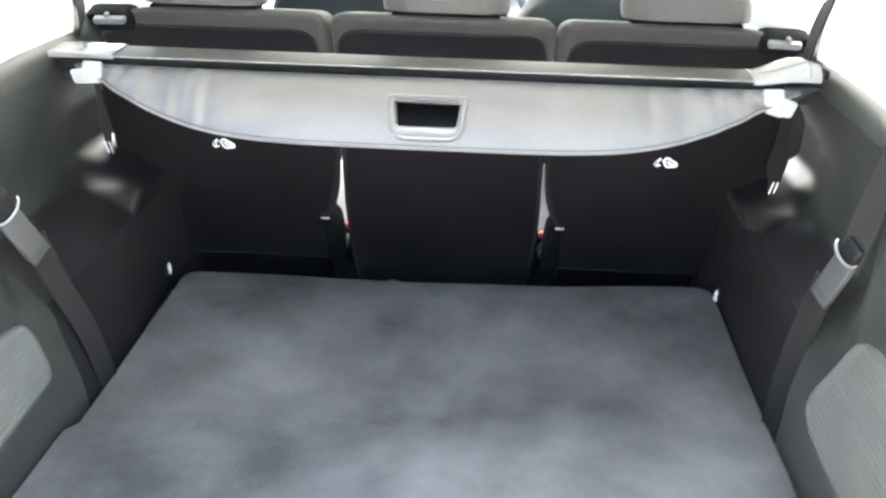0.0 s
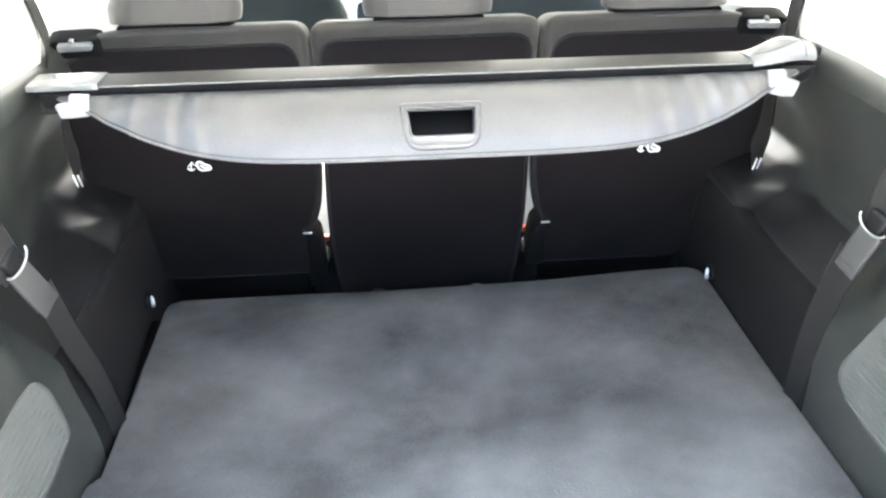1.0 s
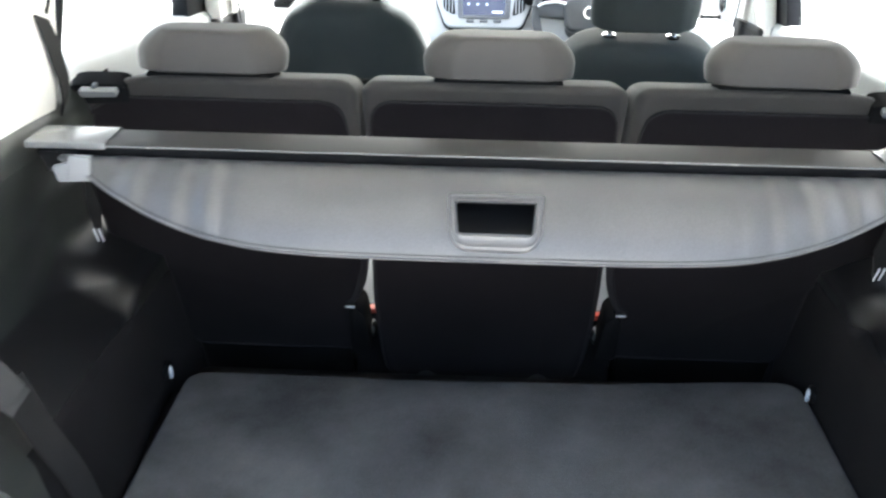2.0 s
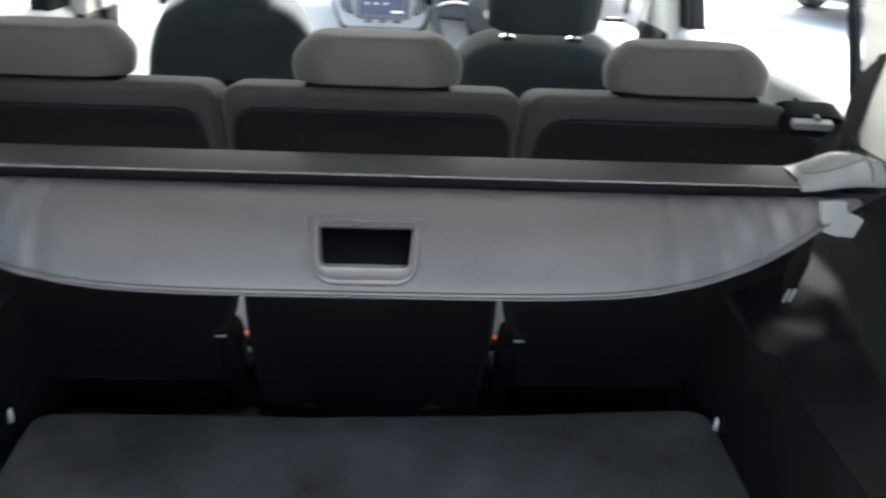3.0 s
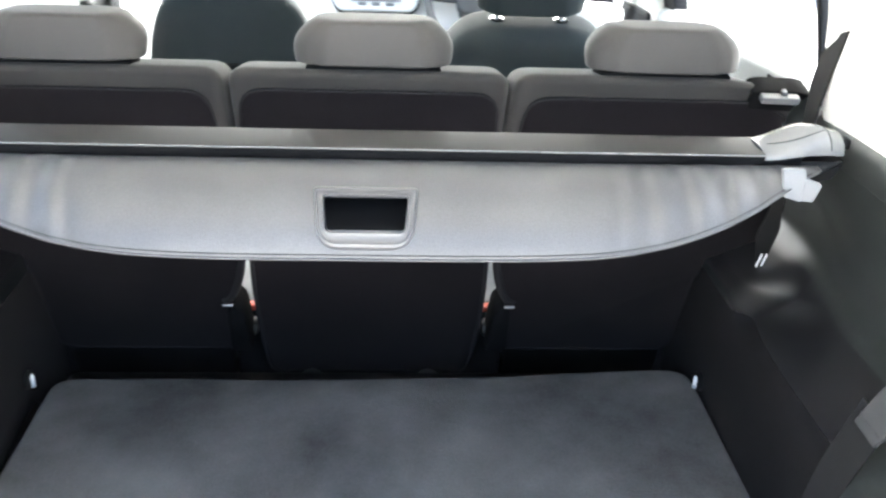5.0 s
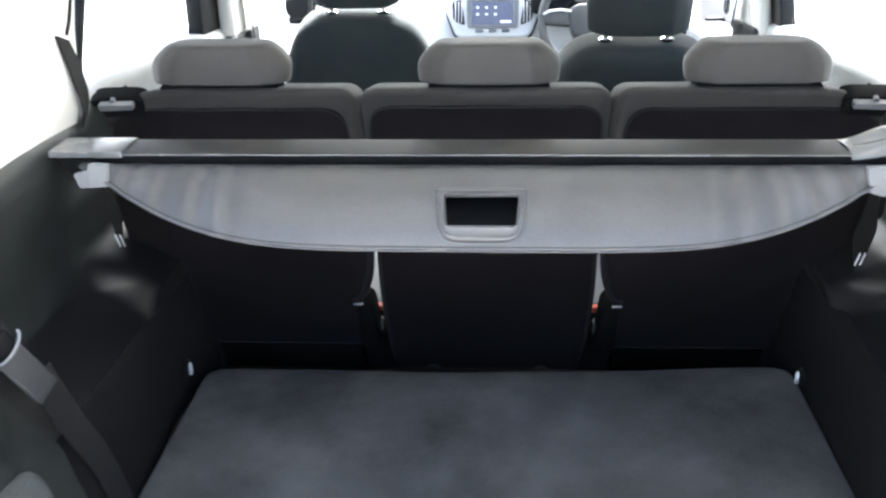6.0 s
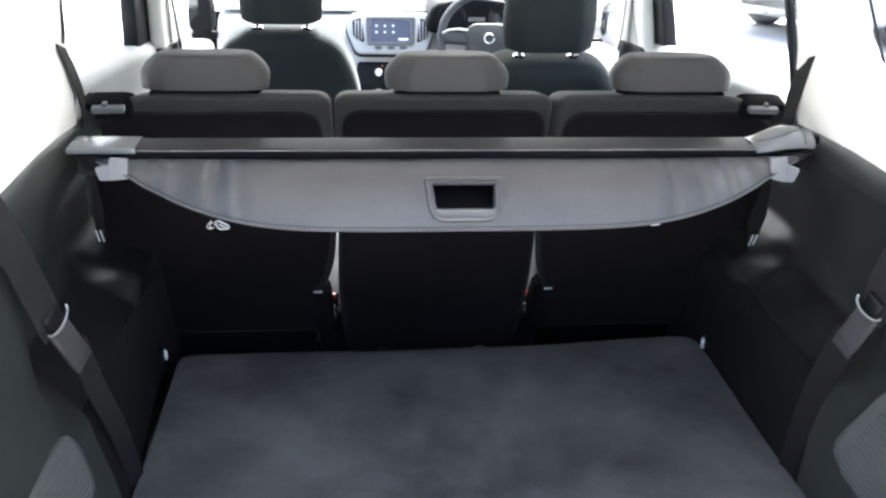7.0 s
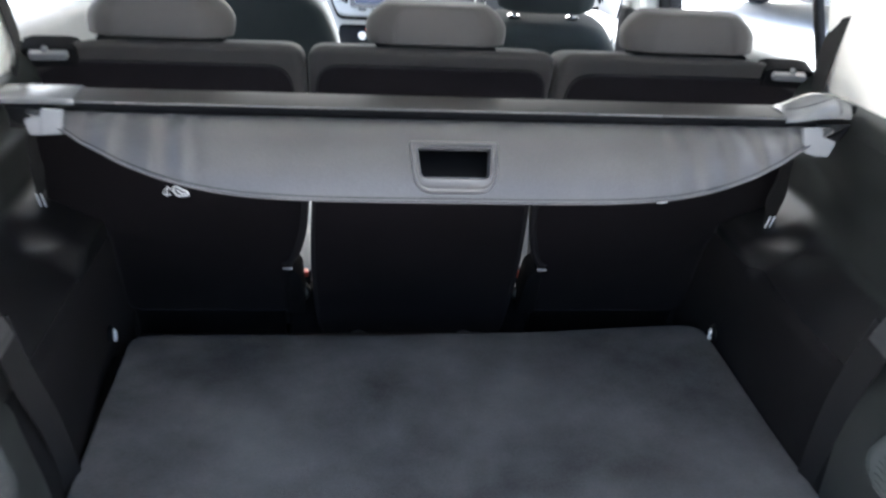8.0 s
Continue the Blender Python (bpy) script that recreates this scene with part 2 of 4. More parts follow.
def loft(rings, closed=True, caps=True):
    """A skin over rings of points, all with the same number."""
    bm = bmesh.new()
    rows = [[bm.verts.new(p) for p in r] for r in rings]
    n = len(rings[0])
    for u, w in zip(rows, rows[1:]):
        for i in range(n if closed else n - 1):
            bm.faces.new((u[i], u[(i + 1) % n], w[(i + 1) % n], w[i]))
    if caps and closed:
        bm.faces.new(rows[0][::-1])
        bm.faces.new(rows[-1])
    return bm


def smooth_path(pts, n=6):
    """A Catmull-Rom curve through points."""
    p = [Vector(q) for q in pts]
    p = [2 * p[0] - p[1]] + p + [2 * p[-1] - p[-2]]
    out = []
    for i in range(1, len(p) - 2):
        for j in range(n):
            t = j / n
            out.append(0.5 * ((2 * p[i]) + (p[i + 1] - p[i - 1]) * t + (2 * p[i - 1] - 5 * p[i] + 4 * p[i + 1] - p[i + 2]) * t * t
                              + (3 * p[i] - p[i - 1] - 3 * p[i + 1] + p[i + 2]) * t ** 3))
    out.append(p[-2])
    return out


def tube(pts, r, n=10, closed=False):
    """A round tube along points."""
    pts = [Vector(p) for p in pts]
    rings, up = [], Vector((0.13, 0.27, 0.95))
    k = len(pts)
    for i, p in enumerate(pts):
        a = pts[(i - 1) % k] if closed or i else p
        b = pts[(i + 1) % k] if closed or i < k - 1 else p
        d = (b - a).normalized()
        s = d.cross(up).normalized()
        w = s.cross(d)
        rings.append([p + (s * math.cos(q) + w * math.sin(q)) * r for q in (2 * math.pi * j / n for j in range(n))])
    if closed:
        rings.append(rings[0])
        bm = loft(rings, caps=False)
        bmesh.ops.remove_doubles(bm, verts=bm.verts, dist=1e-6)
        return bm
    return loft(rings)


def strap(pts, across, width, thick=0.0015):
    """A flat belt along points; across gives its breadth's direction at each point."""
    rings = []
    for i, p in enumerate(pts):
        p = Vector(p)
        d = (Vector(pts[min(i + 1, len(pts) - 1)]) - Vector(pts[max(i - 1, 0)])).normalized()
        c = Vector(across[i])
        c = (c - d * c.dot(d)).normalized()
        nrm = d.cross(c)
        w = width[i] if isinstance(width, (list, tuple)) else width
        rings.append([p + c * (w / 2) + nrm * thick, p + nrm * thick, p - c * (w / 2) + nrm * thick,
                      p - c * (w / 2) - nrm * thick, p - nrm * thick, p + c * (w / 2) - nrm * thick])
    return loft(rings)


def lathe(profile, n=24, m=None):
    """A body of revolution round z from radius, height pairs."""
    bm = loft([[(r * math.cos(2 * math.pi * j / n), r * math.sin(2 * math.pi * j / n), z) for j in range(n)] for r, z in profile])
    if m is not None:
        bmesh.ops.transform(bm, matrix=m, verts=bm.verts)
    return bm


def sheet(fn, nu, nv, thick):
    """A surface fn(u, v) with a second side thick behind it along its normals, closed at the rim."""
    P = [[Vector(fn(i / nu, j / nv)) for j in range(nv + 1)] for i in range(nu + 1)]
    Q = []
    for i in range(nu + 1):
        row = []
        for j in range(nv + 1):
            du = P[min(i + 1, nu)][j] - P[max(i - 1, 0)][j]
            dv = P[i][min(j + 1, nv)] - P[i][max(j - 1, 0)]
            nrm = du.cross(dv)
            row.append(P[i][j] + (nrm.normalized() if nrm.length else Vector()) * thick)
        Q.append(row)
    bm = bmesh.new()
    A = [[bm.verts.new(p) for p in r] for r in P]
    B = [[bm.verts.new(p) for p in r] for r in Q]
    for i in range(nu):
        for j in range(nv):
            bm.faces.new((A[i][j], A[i + 1][j], A[i + 1][j + 1], A[i][j + 1]))
            bm.faces.new((B[i][j], B[i][j + 1], B[i + 1][j + 1], B[i + 1][j]))
    for i in range(nu):
        bm.faces.new((A[i][0], B[i][0], B[i + 1][0], A[i + 1][0]))
        bm.faces.new((A[i][nv], A[i + 1][nv], B[i + 1][nv], B[i][nv]))
    for j in range(nv):
        bm.faces.new((A[0][j], A[0][j + 1], B[0][j + 1], B[0][j]))
        bm.faces.new((A[nu][j], B[nu][j], B[nu][j + 1], A[nu][j + 1]))
    return bm


def ease(a, b, v):
    t = min(1, max(0, (v - a) / (b - a)))
    return t * t * (3 - 2 * t)


# ---------------------------------------------------------------- ground
bm = bmesh.new()
bmesh.ops.create_grid(bm, x_segments=40, y_segments=40, size=400)
part("ground", bm, MAT_GROUND, None)
tagged(bpy.data.objects["ground"], "pale sunlit concrete car park surface", "ground", kind="structure")

# ---------------------------------------------------------------- the car's shell
FLOOR = 0.62
car = thing("people_carrier", (0, 0.6, 0), "silver people carrier with its tailgate raised and cream pillar trims", "car")


def side_panel(s):
    """Outer steel of one side: sill to waist, without the window band."""
    prof = [(-1.02, 0.42), (-1.05, 0.75), (-0.98, 1.06), (2.5, 0.98), (3.25, 0.82), (3.35, 0.5), (3.2, 0.28), (-0.9, 0.28)]
    return prism(rounded(prof, 0.08), s * 0.86, s * 0.9, "x", 0.012)


for s in (-1, 1):
    part("body_side", side_panel(s), MAT_PAINT, car)
    # roof rail over the side windows
    part("roof_rail", prism(rounded([(-0.95, 1.5), (-0.9, 1.62), (1.3, 1.66), (2.1, 1.33), (2.1, 1.27), (1.25, 1.57), (-0.9, 1.54)], 0.02),
                            s * 0.66, s * 0.74, "x", 0.01), MAT_PAINT, car)
part("roof", sheet(lambda u, v: ((u - 0.5) * 1.4, -0.92 + v * 2.25, 1.66 + 0.035 * math.sin(math.pi * v) - 0.05 * (2 * u - 1) ** 2), 12, 12, 0.03), MAT_PAINT, car)
part("headlining", sheet(lambda u, v: ((u - 0.5) * 1.3, -0.88 + v * 2.15, 1.6 + 0.03 * math.sin(math.pi * v) - 0.05 * (2 * u - 1) ** 2), 10, 10, 0.01), MAT_CREAM, car)
part("bonnet", sheet(lambda u, v: ((u - 0.5) * 1.7, 2.75 + v * 0.65, 0.94 - 0.12 * v * v - 0.05 * (2 * u - 1) ** 2), 10, 8, 0.02), MAT_PAINT, car)
part("front_bumper", box((0, 3.35, 0.5), (1.7, 0.18, 0.5), 0.07, 3), MAT_PAINT, car)
part("rear_bumper", box((0, -1.08, 0.5), (1.72, 0.16, 0.26), 0.06, 3), MAT_PAINT, car)
part("floor_pan", box((0, 1.1, 0.33), (1.7, 4.3, 0.05), 0.01), MAT_FLOOR_CARPET, car)
part("bulkhead", box((0, 2.82, 0.6), (1.7, 0.05, 0.56), 0.01), MAT_BLACK, car)
part("windscreen", sheet(lambda u, v: ((u - 0.5) * (1.5 - 0.2 * v), 2.72 - 1.39 * v, 0.95 + 0.67 * v), 8, 8, 0.005), MAT_GLASS, car)
bpy.data.objects["windscreen"].visible_shadow = False

# wheels
def wheel(at):
    m = pose(*at, 0, 90, 0)
    t = part("wheel", lathe([(0.2, -0.1), (0.29, -0.105), (0.315, -0.07), (0.315, 0.07), (0.29, 0.105), (0.2, 0.1)], 32, m), MAT_RUBBER, car)
    part("rim", lathe([(0.02, 0.03), (0.19, 0.06), (0.205, 0.1), (0.2, -0.1), (0.02, -0.08)], 24, m), MAT_SILVER, t)


for s in (-1, 1):
    for y in (-0.35, 2.55):
        wheel((s * 0.79, y, 0.315))

# raised tailgate above the opening
def gate(u, v):
    return ((u - 0.5) * 1.3, -0.93 - 0.98 * v, 1.66 + 0.36 * v + 0.06 * math.sin(math.pi * v))


def gate_strip(u0, u1, v0, v1, t=0.05):
    return sheet(lambda u, v: gate(u0 + (u1 - u0) * u, v0 + (v1 - v0) * v), 8, 8, t)


gate_part = part("tailgate", join(gate_strip(0, 1, 0, 0.1), gate_strip(0, 0.1, 0.1, 0.62), gate_strip(0.9, 1, 0.1, 0.62), gate_strip(0, 1, 0.62, 1)), MAT_PAINT, car,
                 "raised silver tailgate")
# out of view, added dark to cut reflections in the luggage cover
part("unseen_gate_trim", join(*[sheet(lambda u, v, a=a: Vector(gate(a[0] + (a[1] - a[0]) * u, a[2] + (a[3] - a[2]) * v)) + Vector((0, 0.02, -0.045)), 6, 6, 0.006) for a in ((0.02, 0.98, 0.02, 0.12), (0.02, 0.12, 0.12, 0.6), (0.88, 0.98, 0.12, 0.6), (0.02, 0.98, 0.6, 0.98))]), MAT_DASH, gate_part, "unseen dark inner trim added to dim reflections")
g = part("tailgate_glass", gate_strip(0.1, 0.9, 0.1, 0.62, 0.005), MAT_GLASS, gate_part)
g.visible_shadow = False
# sill of the luggage opening
part("sill_trim", box((0, -1.0, 0.585), (1.1, 0.1, 0.08), 0.02, 3), MAT_TRIM, car)


def flared(bm, s):
    """Pillar trim swelling inwards at its foot, where it meets the lining."""
    for v in bm.verts:
        v.co.x -= s * 0.058 * (1 - ease(1.12, 1.36, v.co.z))
    return bm


def between(table, v):
    """Straight lines between the pairs of a table."""
    for (a, p), (b, q) in zip(table, table[1:]):
        if v <= b:
            return p + (q - p) * max(0.0, (v - a) / (b - a))
    return table[-1][1]


def pillar(s):
    """The post behind the rear door: broad at its foot, rounded to the window behind it."""
    front = [(1.11, -0.135), (1.139, -0.115), (1.232, -0.03), (1.33, 0.09), (1.62, 0.26)]
    rear = [(1.11, -0.56), (1.172, -0.55), (1.188, -0.45), (1.215, -0.345), (1.265, -0.245), (1.343, -0.178), (1.62, -0.095)]
    rings = []
    for k in range(29):
        z = 1.11 + 0.51 * k / 28
        f, r, x = between(front, z), between(rear, z), 0.668 - 0.058 * (1 - ease(1.12, 1.36, z))
        ring = [(0.71, f + 0.012), (x + 0.014, f + 0.004), (x + 0.005, f - 0.004), (x, f - 0.018)]
        ring += [(x + 0.004 * math.sin(math.pi * q), f - 0.018 + (r - f + 0.05) * q) for q in (0.25, 0.5, 0.75)]
        ring += [(x + 0.001, r + 0.032), (x + 0.006, r + 0.02), (x + 0.014, r + 0.022), (0.71, r + 0.08), (0.72, (f + r) / 2 + 0.04)]
        rings.append([(s * a, b, z) for a, b in ring])
    return loft(rings)


# ---- one side of the luggage space
def ledge_z(s):
    """Height of the felt's upper edge, where the ledge begins."""
    return 0.812 if s > 0 else 0.79


def side_x(y, z, s=1):
    """The inner face of the lining: a lower wall, a ledge over it and a hollow above; a bulge behind the belt."""
    low = (0.549 if s > 0 else 0.543) + (0.01 if s > 0 else 0.014) * max(0.0, z - FLOOR) / 0.2
    if s < 0:
        low -= 0.024 * ease(-0.05, -0.4, y) * (1 - ease(0.62, 0.79, z))
    shelf = ease(-0.3, -0.06, y)          # the slope over the felt turns into a flatter shelf beside the seat
    edge = ledge_z(s) - (0.014 if s > 0 else 0.0) * shelf
    hollow = 0.634 + (0.05 if s > 0 else 0.04) * ease(-0.33, 0.0 if s > 0 else -0.06, y) * ease(edge + 0.015, edge + 0.11, z) * (1 - ease(0.95, 1.08, z)) - 0.035 * ease(0.95, 1.12, z)
    k = ease(edge - 0.028 + 0.014 * shelf, edge + 0.085 - 0.052 * shelf, z)
    front = low * (1 - k) + hollow * k
    # beside the seat the ledge closes in a rounded end that faces the tailgate
    stop = 0.07 * ease(-0.13, -0.05, y) * (1 - ease(edge + 0.008, edge + 0.1, z))
    front = max(min(front, low), front - stop)
    bulge = (0.551 if s > 0 else 0.545) + 0.036 * ease(0.62, 0.98, z) + 0.02 * ease(0.95, 1.12, z)
    if s < 0:
        bulge -= 0.014 * (1 - ease(0.64, 0.85, z))
    w = ease(-0.47, -0.60, y)
    return front * (1 - w) + bulge * w


for s in (-1, 1):
    side = "left" if s < 0 else "right"

    def lining(y0, y1, z0, z1, s=s):
        return lambda u, v: (s * side_x(y0 + (y1 - y0) * u, z0 + (z1 - z0) * v, s), y0 + (y1 - y0) * u, z0 + (z1 - z0) * v)
    part("felt_panel", sheet(lining(0.16, -0.475, 0.42, ledge_z(s) - 0.008), 100, 50, 0.004 * s), MAT_TRIM_CARPET, car, "black felt lower side panel")
    part("side_ledge", sheet(lining(0.16, -0.475, ledge_z(s) - 0.008, 0.874), 100, 60, 0.004 * s), MAT_LEDGE, car, "black ledge over the felt")
    part("side_lining", sheet(lining(0.07, -0.475, 0.874, 1.089), 90, 36, 0.004 * s), MAT_TRIM, car, "black moulded luggage space lining")
    part("rear_lining", sheet(lining(-0.475, -0.98, 0.42, 1.089), 36, 60, 0.004 * s), MAT_TRIM, car, "black moulded bulge behind the belt")
    part("ledge_lip", tube([(s * (side_x(y, ledge_z(s) - 0.006, s) + 0.0005), y, ledge_z(s) - 0.006) for y in (-0.16 - 0.312 * k / 32 for k in range(33))], 0.003, 8), MAT_TRIM, car, "rounded plastic lip over the felt")
    def rolled(u, v, s=s):
        y, a = -0.055 - 0.923 * u, math.pi / 2 * v
        return (s * (side_x(y, 1.088, s) + 0.05 * (1 - math.cos(a))), y, 1.088 + 0.052 * math.sin(a))
    part("waist_cap", sheet(rolled, 40, 12, 0.004 * s), MAT_TRIM, car, "rounded top of the lining")
    # black sheet over the door card, standing in for shade in the gap
    part("gap_shade_sheet", sheet(lambda u, v, s=s: (s * (0.692 + 0.002 * v), 0.03 + 0.24 * u, 0.82 + 0.262 * v), 6, 6, 0.003 * s), MAT_SEAT_CARPET, car)
    # cream pillars: rear door post, then the frame round the quarter window, then the corner post
    part("door_post", pillar(s), MAT_CREAM, car, "cream rear pillar trim")
    part("quarter_seal", tube([(s * 0.706, y, z) for y, z in ((-0.05, 1.6), (-0.128, 1.337), (-0.196, 1.26), (-0.28, 1.168))], 0.003, 6), MAT_BLACK, car)
    part("door_seal", prism([(0.1, 1.08), (0.394, 1.62), (0.372, 1.62), (0.078, 1.08)], s * 0.712, s * 0.728, "x", 0.004), MAT_BLACK, car)
    part("quarter_frame", flared(prism(rounded([(-0.424, 1.13), (-0.404, 1.178), (-0.8, 1.178), (-0.98, 1.16), (-0.98, 1.13)], 0.012), s * 0.674, s * 0.75, "x", 0.01, 3), s), MAT_CREAM, car)
    part("corner_post", prism(rounded([(-0.9, 1.18), (-0.82, 1.6), (-0.95, 1.62), (-0.99, 1.18)], 0.03), s * 0.66, s * 0.74, "x", 0.012, 3), MAT_CREAM, car, "cream corner pillar trim")
    g = part("quarter_glass", prism([(-0.045, 1.62), (-0.14, 1.33), (-0.285, 1.16), (-0.93, 1.16), (-0.86, 1.62)], s * 0.728, s * 0.732, "x"), MAT_GLASS, car)
    g.visible_shadow = False
    # rear door: card, glass, pillar between the doors
    part("door_card", prism(rounded([(0.06, 0.35), (0.06, 1.09), (0.2, 1.115), (1.08, 1.055), (1.08, 0.35)], 0.04), s * 0.70, s * 0.85, "x", 0.03, 3), MAT_DOOR, car, "grey rear door card")
    part("front_door_card", prism(rounded([(1.1, 0.35), (1.1, 0.93), (2.1, 0.88), (2.2, 0.35)], 0.04), s * 0.70, s * 0.85, "x", 0.03, 3), MAT_DOOR, car, "grey front door card")
    part("centre_pillar", prism(rounded([(0.94, 0.9), (1.34, 1.6), (1.62, 1.6), (1.19, 0.9)] if s > 0 else [(1.0, 0.9), (0.99, 1.6), (1.17, 1.6), (1.22, 0.9)], 0.02), s * 0.68, s * 0.72, "x", 0.012, 3), MAT_CREAM, car, "cream centre pillar trim")
    foot = [(0.94, 0.5), (1.02, 1.045), (1.27, 1.03), (1.24, 0.5)] if s > 0 else [(0.98, 0.5), (0.98, 1.04), (1.24, 1.03), (1.24, 0.5)]
    part("pillar_foot", prism(rounded(foot, 0.02), s * 0.672, s * 0.715, "x", 0.008, 2), MAT_BLACK, car, "dark lower trim of the centre pillar")
    part("door_frame", prism([(0.92, 1.0), (1.27, 1.56), (1.4, 1.56), (1.1, 1.0)] if s > 0 else [(0.86, 1.0), (0.88, 1.6), (1.03, 1.6), (1.02, 1.0)], s * 0.72, s * 0.76, "x", 0.006), MAT_BLACK, car)
    g = part("rear_door_glass", prism([(-0.03, 1.06), (-0.07, 1.6), (0.95, 1.6), (0.95, 1.02)], s * 0.745, s * 0.749, "x"), MAT_GLASS, car)
    g.visible_shadow = False
    g = part("front_door_glass", prism([(1.05, 1.0), (0.95, 1.6), (1.32, 1.58), (2.1, 0.98)], s * 0.745, s * 0.749, "x"), MAT_GLASS, car)
    g.visible_shadow = False
    part("windscreen_pillar", prism([(2.56, 0.94), (1.3, 1.6), (1.36, 1.62), (2.68, 0.94)], s * 0.68, s * 0.75, "x", 0.01), MAT_CREAM, car)
    # door mirror on its stalk
    mx, my, mz = (-0.765, 2.25, 0.955) if s < 0 else (0.9, 2.18, 0.952)
    mir = part("door_mirror", box((mx, my, mz), (0.105, 0.1, 0.165), 0.048, 4), MAT_BLACK, car, "black door mirror")
    # teal and black glass carry each mirror's dark reflection in their colour
    part("mirror_glass", prism(rounded([(mx - 0.045, mz - 0.072), (mx + 0.045, mz - 0.072), (mx + 0.045, mz + 0.072), (mx - 0.045, mz + 0.072)], 0.04), my - 0.056, my - 0.046, "y", 0.002, 1), MAT_DARK_REFLECTION if s > 0 else MAT_BLACK, mir)
    part("mirror_arm", box((mx - s * 0.03, my + 0.02, mz - 0.09), (0.16, 0.04, 0.03), 0.01), MAT_BLACK, mir)

# raised lines and a fixing hole in the lining by the passenger door
for pts in (((-0.41, 1.03), (-0.34, 1.02), (-0.27, 1.011), (-0.2, 1.006)), ((-0.43, 0.966), (-0.38, 0.969), (-0.32, 0.966), (-0.26, 0.953))):
    line = smooth_path([(0, y, z) for y, z in pts], 6)
    part("moulded_line", tube([(-side_x(p.y, p.z, -1) - 0.0006, p.y, p.z) for p in line], 0.0016, 6), MAT_TRIM, car, "raised line in the lining")
hx = side_x(-0.16, 0.917, -1)
part("fixing_cap", lathe([(0.007, 0.0), (0.007, 0.002), (0.005, 0.003), (0.004, 0.001), (0.0005, 0.001)], 16, pose(-hx, -0.16, 0.917, 0, 90, 0)), MAT_TONGUE, car, "small grey fixing cap")

# ---------------------------------------------------------------- luggage floor
deck = thing("boot_floor_panel", (0, -0.5, FLOOR - 0.03), "dark blue-grey carpeted luggage floor panel, dusty and marked", "floor panel")


def deck_outline(grow):
    L, R = 0.511 + grow, 0.539 + grow
    return rounded([(-L, 0.0 + grow), (R, 0.012 + grow), (R + 0.005, -0.45), (R + 0.007, -0.96), (-L - 0.02, -0.96), (-L - 0.014, -0.555), (-L + 0.003, -0.535)],
                   [0.035, 0.035, 0.1, 0.02, 0.02, 0.006, 0.006])


def deck_lift(x, y):
    """The panel is warped: its corner by the driver side stands up a little."""
    return 0.013 * ease(0.16, 0.5, x) * ease(-0.4, 0.0, y) - 0.004 * ease(0.25, 0.0, abs(x + 0.1)) * ease(-0.3, 0.0, y)


bm = prism(deck_outline(-0.004), FLOOR - 0.028, FLOOR, "z", 0.004, 2)
for axis, cuts in ((0, [-0.4 + 0.08 * k for k in range(12)]), (1, [-0.42 + 0.06 * k for k in range(7)])):
    for c in cuts:
        nrm = Vector((1, 0, 0)) if axis == 0 else Vector((0, 1, 0))
        bmesh.ops.bisect_plane(bm, geom=bm.verts[:] + bm.edges[:] + bm.faces[:], plane_co=nrm * c, plane_no=nrm)
for v in bm.verts:
    v.co.z += deck_lift(v.co.x, v.co.y)
part("panel", bm, MAT_BOOT_CARPET, deck)
ring = [Vector(p) for p in deck_outline(-0.005)]
rim = []
for a, b in zip(ring, ring[1:] + ring[:1]):
    n = max(1, int((b - a).length / 0.05))
    rim += [a.lerp(b, k / n) for k in range(n)]
part("edging", tube([(p[0], p[1], FLOOR - 0.004 + deck_lift(p[0], p[1])) for p in rim], 0.0035, 6, closed=True), MAT_EDGE, deck)
well = thing("underfloor_tray", (0, -0.4, 0.36), "black tray under the luggage floor", "tray")
# made wide enough to keep stray light out of the gaps beside the panel
part("tray", box((0, -0.49, 0.46), (1.2, 0.96, 0.25), 0.01), MAT_BLACK, well)
# black blocks added to stop light showing through beside the backs
for s in (-1, 1):
    part("side_filler", box((s * 0.578, 0.2, 0.55), (0.085, 0.025, 0.38), 0.004), MAT_MATT, well)
# black blocks stand in for the shade between floor panel and backs
part("front_gap_filler", join(box((0, 0.16, 0.40), (1.2, 0.36, 0.05), 0.012), box((0, 0.065, 0.48), (1.06, 0.11, 0.17), 0.02)), MAT_BLACK, well)

# ---------------------------------------------------------------- rear seats
LEAN = math.degrees(math.atan(0.363))
SEAT_M = pose(0, 0.172, 0.503, LEAN, 0, 0)      # local: x, depth forward, height along the back
HT = 0.694                                     # height of a back along its lean


def seat_block(outline, radii, d0, d1, bevel, m, drop=0.55):
    """A back cut out of an outline, whose top falls away towards the front."""
    bm = prism(rounded(outline, radii), d0, d1, "y", bevel, 4)
    for v in bm.verts:
        v.co.z -= drop * max(0.0, v.co.y) * ease(HT - 0.12, HT - 0.02, v.co.z)
    bmesh.ops.transform(bm, matrix=m, verts=bm.verts)
    return bm


